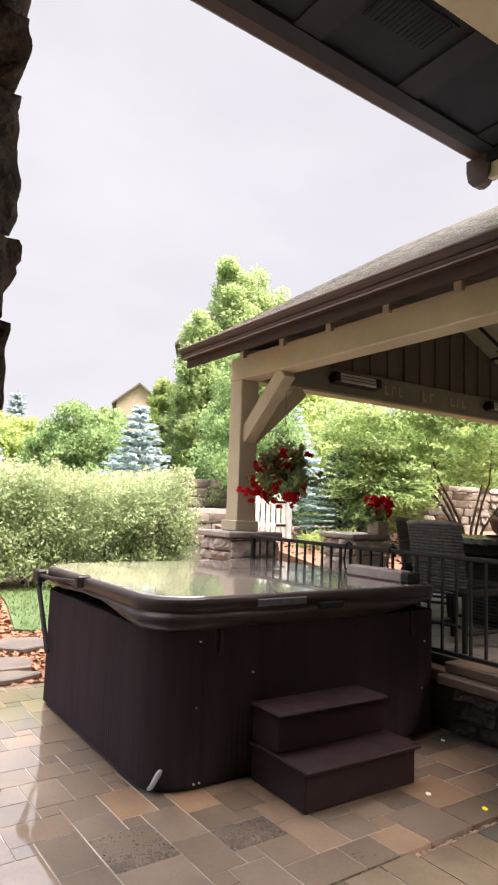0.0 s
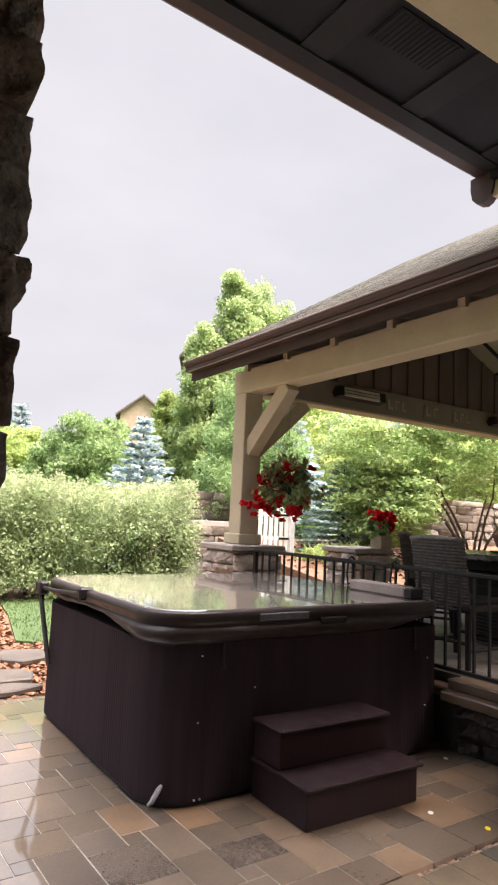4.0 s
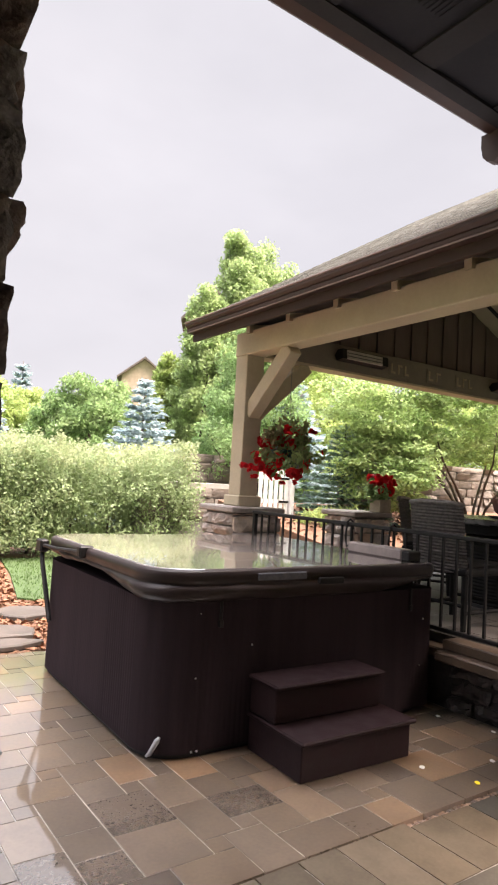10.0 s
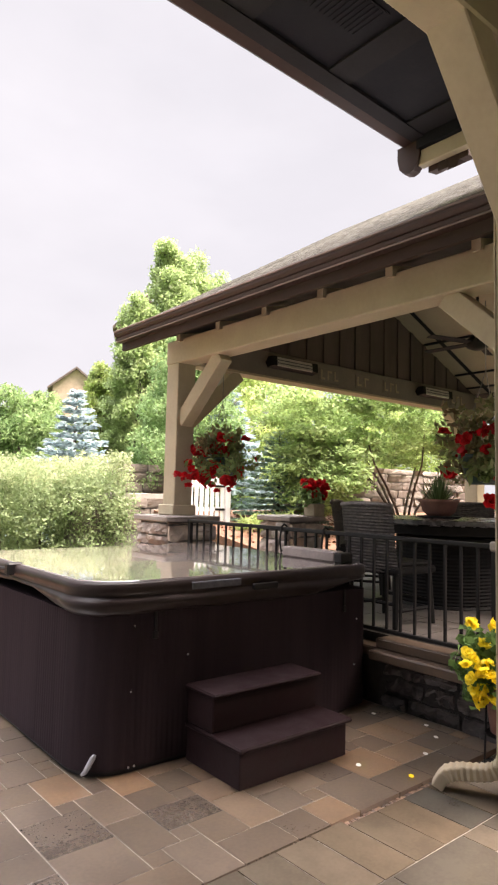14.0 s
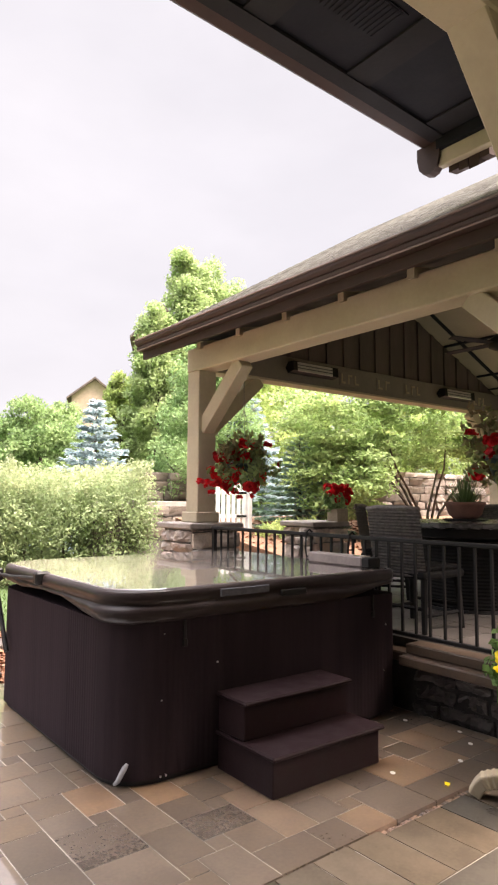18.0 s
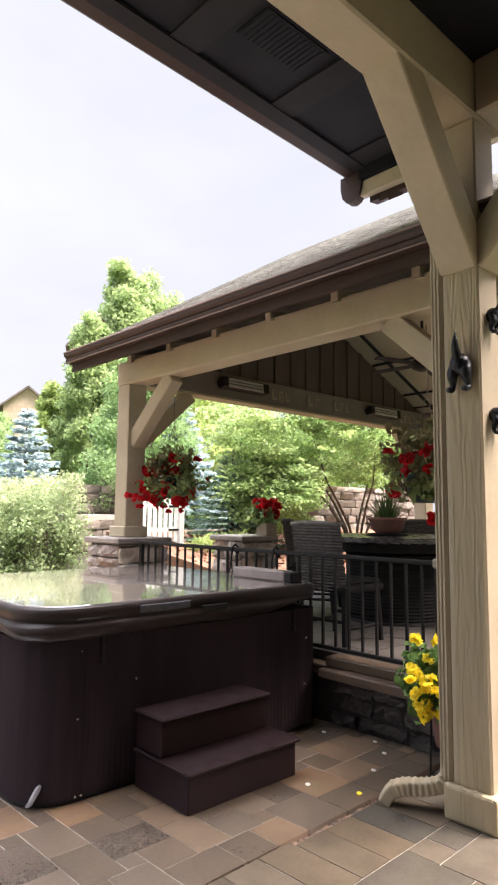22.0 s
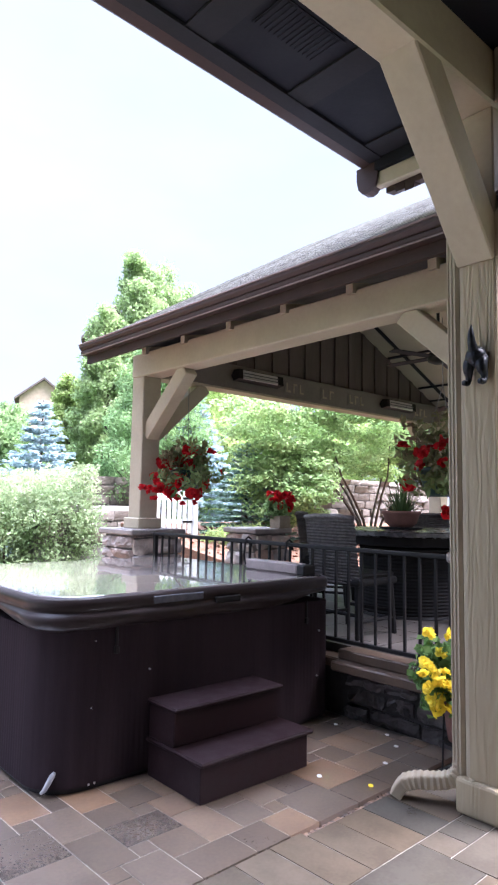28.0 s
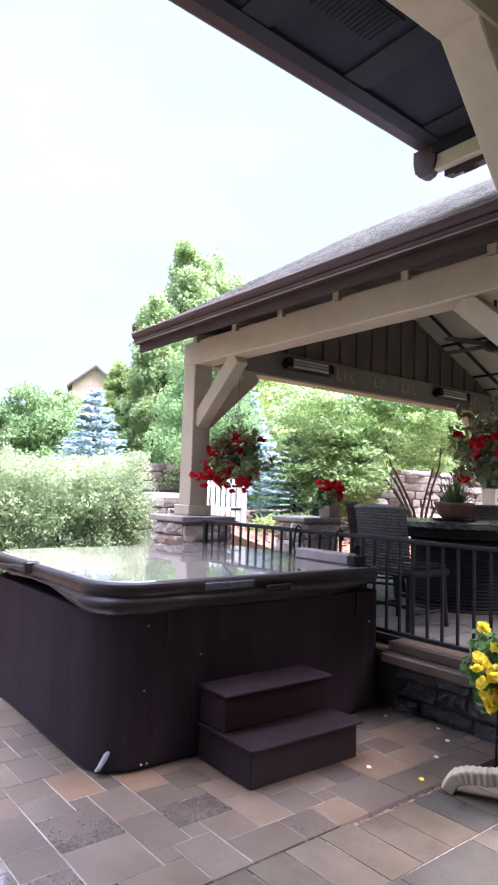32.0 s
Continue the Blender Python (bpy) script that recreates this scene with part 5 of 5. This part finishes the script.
for x, y, sx, sy in ((1.5, 6.4, 0.34, 0.24), (0.95, 6.2, 0.36, 0.24), (1.9, 7.15, 0.3, 0.3), (1.3, 7.5, 0.3, 0.3), (1.3, 5.98, 0.42, 0.16)):
    pts = [(sx * (0.85 + 0.3 * random.random()) * math.cos(k), sy * (0.85 + 0.3 * random.random()) * math.sin(k)) for k in np.arange(0, 6.2, 0.9)]
    slab((x, y, -0.012), pts, 0.055)

# lawn blades
n = 5200
gx, gy = RNG.uniform(2.1, 5.6, n), RNG.uniform(7.8, 11.3, n)
keep = (gy - 7.75 > (gx - 2.35) * 0.4) & (gx > 2.1 + 0.15 * (gy - 8))
gx, gy = gx[keep], gy[keep]
n = len(gx)
a = RNG.random(n) * 6.28
c0 = np.stack([gx, gy, np.full(n, 0.01)], 1)
ss = np.stack([-np.sin(a), np.cos(a), 0 * a], 1) * 0.007
dd = np.stack([np.cos(a) * 0.03, np.sin(a) * 0.03, 0.02 + 0.025 * RNG.random(n)], 1)
tagged(quads("lawn_grass", np.stack([c0 - ss, c0 + ss, c0 + dd + ss * 0.2, c0 + dd - ss * 0.2], 1), M_LAWNBLADE, None), "short green lawn blades", "grass", kind="stuff")

# picket gate
gate = thing("picket_gate", "white wooden picket gate with black hinges", "gate", (6.83, 10.0, 0.9))
for k in range(8):
    x = -0.42 + 0.115 * k
    h = 0.86 + 0.06 * math.sin(math.pi * k / 7)
    part("picket", prism([(x - 0.036, 0.02), (x + 0.036, 0.02), (x + 0.036, h - 0.05), (x, h), (x - 0.036, h - 0.05)], -0.012, 0.012, "y"), M_WHITE, gate)
for z in (0.2, 0.62):
    part("cross_rail", boxed(-0.46, 0.42, 0.013, 0.04, z, z + 0.07), M_WHITE, gate)
    part("hinge", boxed(0.22, 0.44, -0.02, -0.0125, z + 0.01, z + 0.05), M_BLACK, gate)
for x in (-0.54, 0.5):
    part("gate_post", boxed(x - 0.05, x + 0.05, -0.05, 0.05, -0.2, 1.0, bev=0.008), M_WHITE, gate)

# far houses
def house(at, w, d, h, rise, rz):
    e = thing("house", "tan gabled house with a brown roof among the trees", "house", at, rz=rz)
    part("wall", prism([(-w / 2, 0), (w / 2, 0), (w / 2, h), (0, h + rise), (-w / 2, h)], 0, d, "y"), M_HOUSEWALL, e)
    for sx in (-1, 1):
        o = [(0, h + rise + 0.05), (sx * (w / 2 + 0.7), h - rise * 0.25), (sx * (w / 2 + 0.7), h - rise * 0.25 + 0.3), (0, h + rise + 0.4)]
        part("roof", prism(o, -0.6, d + 0.6, "y"), M_HOUSEROOF, e)
    wd = part("window", boxed(-0.8, 0.8, -0.06, 0.02, h - 1.9, h - 0.5), M_WHITE, e)
    part("pane", boxed(-0.7, 0.7, -0.08, -0.062, h - 1.8, h - 0.6), M_GRANITE, wd)


house((39.6, 90.0, 0), 6.6, 9, 16.6, 2.5, -24)
house((35.0, 62.0, 0), 5.6, 9, 19.6, 2.9, -30)

# ---- trees ----
conifer("blue_spruce", "young silvery blue spruce behind the hedge", (7.42, 17.0, 0), 4.3, 3.1, M_NEEDLE)
conifer("blue_spruce", "slim grey-blue spruce behind the hedge", (3.7, 19.5, 0), 4.5, 2.3, M_NEEDLE)
conifer("spruce", "tall thin spruce in the distance", (6.9, 28.5, 0), 6.2, 2.6, M_NEEDLE)
broadleaf("maple_tree", "round green maple behind the hedge", (7.5, 21.5, 0), 4.7, 4.0, M_LEAF_MAPLE, 0.08, 130, 180, 0.2)
broadleaf("maple_tree", "green maple behind the hedge", (0.8, 24.0, 0), 4.6, 4.2, M_LEAF_MAPLE, 0.08, 100, 160, 0.2)
broadleaf("aspen_tree", "light green tree beyond the hedge", (5.6, 25.0, 0), 4.9, 3.4, M_LEAF_YELLOW, 0.08, 90, 160, 0.2)
broadleaf("aspen_tree", "light green tree beyond the hedge", (3.2, 30.0, 0), 5.6, 4.0, M_LEAF_YELLOW, 0.08, 90, 150, 0.22)
broadleaf("tall_aspen", "tall green aspen towering over the pavilion", (13.5, 22.0, 0), 11.35, 2.5, M_LEAF_TALL, 0.06, 210, 190, 0.22, 0.2)
broadleaf("tall_aspen", "tall bright green aspen leaning over the roof", (15.9, 23.2, 0), 11.5, 3.3, M_LEAF_TALL, 0.08, 210, 190, 0.22, 0.2)
broadleaf("tall_aspen", "narrow green aspen beyond the hedge", (11.9, 21.7, 0), 8.9, 2.1, M_LEAF_TALL, 0.05, 170, 170, 0.2, 0.14)
broadleaf("yellow_green_tree", "yellow-green tree beyond the spruce", (13.4, 26.5, 0), 6.8, 3.6, M_LEAF_YELLOW, 0.06, 120, 170, 0.22)
broadleaf("yellow_green_tree", "bright yellow-green tree beside the far house", (11.75, 24.2, 0), 6.6, 1.8, M_LEAF_YELLOW, 0.06, 110, 170, 0.2)
broadleaf("maple_tree", "green maple in front of the far house", (9.9, 25.5, 0), 5.15, 2.2, M_LEAF_MAPLE, 0.08, 110, 170, 0.2)
broadleaf("plum_tree", "dark leafy tree beside the pavilion post", (8.6, 13.2, 0), 5.0, 2.6, M_LEAF_DARK, 0.08, 130, 180, 0.12)
broadleaf("birch_tree", "light green tree behind the spruce", (12.0, 15.5, 0), 5.4, 4.6, M_LEAF_YELLOW, 0.1, 130, 180, 0.16)
broadleaf("birch_tree", "bright green tree beyond the block wall", (18.5, 15.0, 0), 5.6, 5.4, M_LEAF_YELLOW, 0.1, 140, 180, 0.17)
conifer("spruce", "dark blue-green spruce beside the gate", (8.5, 9.9, 0.75), 2.0, 1.9, M_NEEDLE_G)
conifer("blue_spruce", "tall blue spruce behind the gate", (9.6, 13.0, 0.4), 3.9, 2.6, M_NEEDLE)
# multi-stemmed maple
am = thing("amur_maple", "broad multi-stemmed green maple shrub on the gravel bank", "tree", (11.6, 9.3, 0.75))
for a, l, r in ((2.6, 2.6, 0.05), (3.4, 2.9, 0.045), (1.7, 2.7, 0.05), (0.6, 2.8, 0.045), (2.1, 3.0, 0.05), (5.4, 2.4, 0.04), (4.4, 2.3, 0.04)):
    r *= 0.8
    pts = [(0.1 * math.cos(a), 0.1 * math.sin(a), -0.1), (0.3 * math.cos(a), 0.25 * math.sin(a), 0.4), (0.75 * math.cos(a), 0.5 * math.sin(a), 0.9), (1.25 * math.cos(a), 0.8 * math.sin(a), 1.35), (l * 0.62 * math.cos(a), l * 0.4 * math.sin(a), 2.2)]
    part("stem", tubed(pts, [r, r * 0.85, r * 0.7, r * 0.55, r * 0.2], 8), M_BARK, am, smooth=True)
c = blob_points(400, (-0.7, 0, 2.35), (3.1, 1.5, 1.15))
c = c[c[:, 2] > 1.5 - 0.3 * (c[:, 0] < -1.6)]
c = np.concatenate([c, blob_points(90, (-2.7, -0.2, 1.15), (0.95, 0.8, 0.8))])
c[:, 2] = c[:, 2] * 0.5 + 0.5 * np.round(c[:, 2] / 0.3) * 0.3 + RNG.normal(size=len(c)) * 0.06
leaf_cloud("crown", c, (0.36, 0.36, 0.12), 105, 0.09, M_LEAF_AMUR, am, aspect=0.5, flat=0.5)
leaf_cloud("grass_clump", RNG.normal(size=(20, 3)) * np.array([0.25, 0.2, 0.05]) + np.array([7.6, 9.2, 0.9]), (0.1, 0.1, 0.15), 40, 0.2, M_LEAF_YELLOW, None, aspect=0.1)
tagged(bpy.data.objects["grass_clump"], "clump of bright ornamental grass by the gate", "grass")
for k in range(4):
    broadleaf("backdrop_tree", "distant hazy green tree on the skyline", (-6 + k * 14.0, 60 + 6 * (k % 2), 0), 6.5, 12, M_LEAF_TALL, 0.0, 90, 130, 0.5)


# ---- stones, blocks and pavers ----
def rough_block(w, d, h, rough=0.012, seed=0, fine=2, flat=0.6, sharp=False):
    """A hewn stone: rounded corners and an uneven face, its back on y = 0."""
    rg = np.random.default_rng(seed)
    nx, nz = max(3, min(3 * fine + 1, int(w / 0.05 * fine / 2))), max(3, min(3 * fine, int(h / 0.035 * fine / 2)))
    off = Vector(rg.normal(size=3) * 20)
    ph = rg.random() * 0.5 + 0.55
    tw, tv = rg.normal(), rg.normal()
    bm = bmesh.new()
    rows = []
    for j in range(nz + 3):
        row = []
        for i in range(nx + 3):
            u = min(max((i - 1) / nx, 0), 1) * 2 - 1
            v = min(max((j - 1) / nz, 0), 1) * 2 - 1
            back = i in (0, nx + 2) or j in (0, nz + 2)
            k = max(abs(u), abs(v))
            bulge = (1 - abs(u) ** 9) * (1 - abs(v) ** 7)
            x, z = u * w / 2 * (1 - 0.05 * v * v * ph), v * h / 2 * (1 - 0.07 * u * u)
            y = 0.0 if back else -d * (flat + (1 - flat) * bulge ** 0.5) * (1 + 0.3 * u * tw + 0.25 * v * tv)
            p = Vector((x, y, z))
            if not back:
                p += Vector((0, abs(noise.noise(p * 17 + off)) * rough * 2.2 - rough * 0.5, 0)) + noise.noise_vector(p * 9 + off) * rough * 1.3 + noise.noise_vector(p * 28 + off) * rough * 0.6 + Vector((0, noise.noise((p.x * 14 + off.x, off.y, p.z * 60)) * rough * 0.5, 0))
            row.append(bm.verts.new(p))
        rows.append(row)
    for r0, r1 in zip(rows, rows[1:]):
        for i in range(len(r0) - 1):
            bm.faces.new((r0[i], r0[i + 1], r1[i + 1], r1[i]))
    me = bpy.data.meshes.new("stone")
    bm.to_mesh(me)
    bm.free()
    me.polygons.foreach_set("use_smooth", [not sharp] * len(me.polygons))
    return me


def face_stones(parent, x0, length, z0, z1, material, to_world, hmin, hmax, wmin, wmax, depth, seed, name="stone", rough=0.012, fine=2, flat=0.6, sharp=False, courses=0, spread=0.05, joint=0.016):
    """Courses of stones on a face; to_world gives the pose of a stone at (along, height)."""
    rg = np.random.default_rng(seed)
    rz = np.random.default_rng(courses) if courses else rg
    z = z0
    while z < z1 - 0.02:
        h = min(hmin + (hmax - hmin) * rz.random(), z1 - z)
        x = x0
        while x < x0 + length - 0.01:
            w = wmin + (wmax - wmin) * rg.random()
            if x0 + length - x - w < wmin * 0.7:
                w = x0 + length - x
            me = rough_block(w - joint, depth + spread * rg.random(), h - joint, rough, int(rg.integers(1e6)), fine, flat, sharp)
            me.materials.append(material)
            ob = new(name, me)
            ob.parent = parent
            ob.matrix_local = to_world(x + w / 2, z + h / 2)
            x += w
        z += h


# column: south, east, north faces
for seed, half, rot in ((11, (0.26, 0.25), 0), (12, (0.30, 0.25), 90), (13, (0.26, 0.29), 180)):
    off = 0.285 if rot % 180 == 0 else 0.245
    L = 0.62 if rot % 180 == 0 else 0.64
    face_stones(column, -L / 2, L, 0.0, 3.49, M_STONEDK, lambda a, z, rot=rot, off=off: pose(0, 0, 0, 0, 0, rot) @ pose(a, -off, z), 0.085, 0.17, 0.16, 0.36, 0.026, seed, rough=0.012, fine=6, flat=0.93, courses=5, spread=0.034, joint=0.007)
for pl in [o for o in bpy.data.objects if o.name.startswith("stone_pillar") and o.location.x < 7]:
    z1 = 1.125 if abs(pl.location.x - 5.48) > 0.1 else 1.115
    hh = 0.235 if z1 < 1.12 else 0.265 if pl.location.y > 4 else 0.195
    for rot in (0, -90):
        face_stones(pl, -hh - 0.02, 2 * hh + 0.04, 0.3, z1, M_STONE, lambda a, z, rot=rot, hh=hh: pose(0, 0, 0, 0, 0, rot) @ pose(a, -hh, z), 0.09, 0.17, 0.14, 0.34, 0.03, int(140 + pl.location.y * 7 + rot), rough=0.012, fine=3, flat=0.8, sharp=True)
# low wall stones: wet, with the shade at the ledge in their colour too
face_stones(bpy.data.objects["retaining_wall"], 1.2, 2.27, -0.02, 0.333, M_STONEWETSHADE, lambda a, z: pose(3.795, a, z, 0, 0, -90), 0.06, 0.13, 0.2, 0.55, 0.012, 77, rough=0.014, fine=4, flat=0.8, sharp=True)


def block_wall(name, x0, x1, y, z0, z1, w, h, seed):
    core = setting(part(name, boxed(x0, x1, y + 0.06, y + 0.3, z0 - 0.3, z1 - 0.01), M_MORTAR), "tan split-face block retaining wall", "wall")
    face_stones(core, x0, x1 - x0, z0, z1, M_BLOCK, lambda a, z: pose(a, y + 0.065, z), h, h * 1.02, w * 0.8, w * 1.3, 0.06, seed, "block", rough=0.005, flat=0.92, sharp=True)


block_wall("block_wall_1", 9.6, 17.5, 11.0, 1.0, 2.15, 0.42, 0.2, 5)
block_wall("block_wall_2", 4.9, 7.4, 11.3, 0.7, 1.3, 0.4, 0.2, 6)
block_wall("block_wall_3", 5.6, 8.2, 12.9, 1.42, 2.02, 0.4, 0.2, 7)
setting(part("garden_path", boxed(4.9, 7.4, 11.36, 12.95, 1.1, 1.38), M_CONC), "pale concrete garden path above a block wall", "path")


def paver_mesh(w, d):
    """A paver with a slightly worn top edge."""
    bm = bmesh.new()
    x, y = w / 2 - 0.0031, d / 2 - 0.0031
    rings = [[bm.verts.new((sx * (x - i), sy * (y - i), z)) for sx, sy in ((-1, -1), (1, -1), (1, 1), (-1, 1))] for i, z in ((0, -0.05), (0.0005, 0))]
    for r0, r1 in zip(rings, rings[1:]):
        for k in range(4):
            bm.faces.new((r0[k], r0[(k + 1) % 4], r1[(k + 1) % 4], r1[k]))
    bm.faces.new(rings[1])
    me = bpy.data.meshes.new("paver")
    bm.to_mesh(me)
    bm.free()
    return me


def lay(parent, material, x0, y0, nx, ny, m, sizes, seed, skip=lambda x, y: False, z=0.0):
    """Random ashlar paving on a grid of module m."""
    rg = np.random.default_rng(seed)
    used = np.zeros((nx, ny), bool)
    meshes = {}
    for j in range(ny):
        for i in range(nx):
            if used[i, j]:
                continue
            for k in rg.permutation(len(sizes)):
                a, b = sizes[k]
                if i + a <= nx and j + b <= ny and not used[i:i + a, j:j + b].any():
                    break
            else:
                a = b = 1
            used[i:i + a, j:j + b] = True
            x, y = x0 + (i + a / 2) * m, y0 + (j + b / 2) * m
            if skip(x, y):
                continue
            if (a, b) not in meshes:
                meshes[a, b] = paver_mesh(a * m, b * m)
                meshes[a, b].materials.append(material)
            ob = new("paver", meshes[a, b])
            ob.parent = parent
            ob.matrix_local = pose(x, y, z + 0.0016 * rg.random() - 0.0008, 0.04 * rg.normal(), 0.04 * rg.normal(), 0)


lay(patio_base, M_PAVER, -2.185, 2.515, 61, 33, 0.0985, ((3, 2), (2, 3), (3, 3), (3, 2), (2, 3), (2, 2), (2, 2)), 21, lambda x, y: 1.9 < x < 3.3 and 3.8 < y)
lay(deck, M_DECKPAV, 3.86, 1.25, 8, 26, 0.19, ((2, 2), (2, 1), (1, 2), (3, 2)), 23, z=0.465)
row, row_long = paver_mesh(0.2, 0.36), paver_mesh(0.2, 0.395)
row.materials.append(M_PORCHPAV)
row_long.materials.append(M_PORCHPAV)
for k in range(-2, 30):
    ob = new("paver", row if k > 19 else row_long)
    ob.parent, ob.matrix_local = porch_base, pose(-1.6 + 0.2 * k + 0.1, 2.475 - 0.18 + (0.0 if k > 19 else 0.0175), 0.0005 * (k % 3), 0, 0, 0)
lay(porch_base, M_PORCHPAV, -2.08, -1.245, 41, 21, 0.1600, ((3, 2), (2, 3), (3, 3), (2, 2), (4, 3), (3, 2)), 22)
n = 420
px, py = RNG.uniform(2.2, 3.4, n), RNG.uniform(2.478, 2.515, n)
bm = bmesh.new()
for x, y in zip(px, py):
    r = bmesh.ops.create_icosphere(bm, subdivisions=1, radius=0.007 + 0.006 * RNG.random())
    bmesh.ops.transform(bm, matrix=Matrix.Translation((x, y, -0.022)) @ Matrix.Diagonal((1.2, 1, 0.6, 1)), verts=r["verts"])
drain_gravel = part("drain_gravel", bm, M_PEBBLE)
drain_gravel.matrix_world = pose(0, -0.02, 0, 0, 0, 1.4)
tagged(drain_gravel, "small tan pebbles in the drain strip", "gravel", kind="stuff")
for x, y in ((2.969, 2.643), (3.556, 3.381), (3.66, 3.044), (3.539, 2.889), (3.274, 2.775), (2.85, 2.895)):
    bm = bmesh.new()
    bmesh.ops.create_circle(bm, cap_ends=True, segments=8, radius=0.02)
    bmesh.ops.transform(bm, matrix=pose(x, y, 0.006, 8, 5, 30) @ Matrix.Diagonal((1.2, 0.7, 1, 1)), verts=bm.verts)
    bmesh.ops.solidify(bm, geom=bm.faces[:], thickness=0.002)
    tagged(part("fallen_petal", bm, M_YELLOWF if y < 2.7 and x < 3 else M_WHITE), "small fallen petal on the wet paving", "petal", "fallen petals")
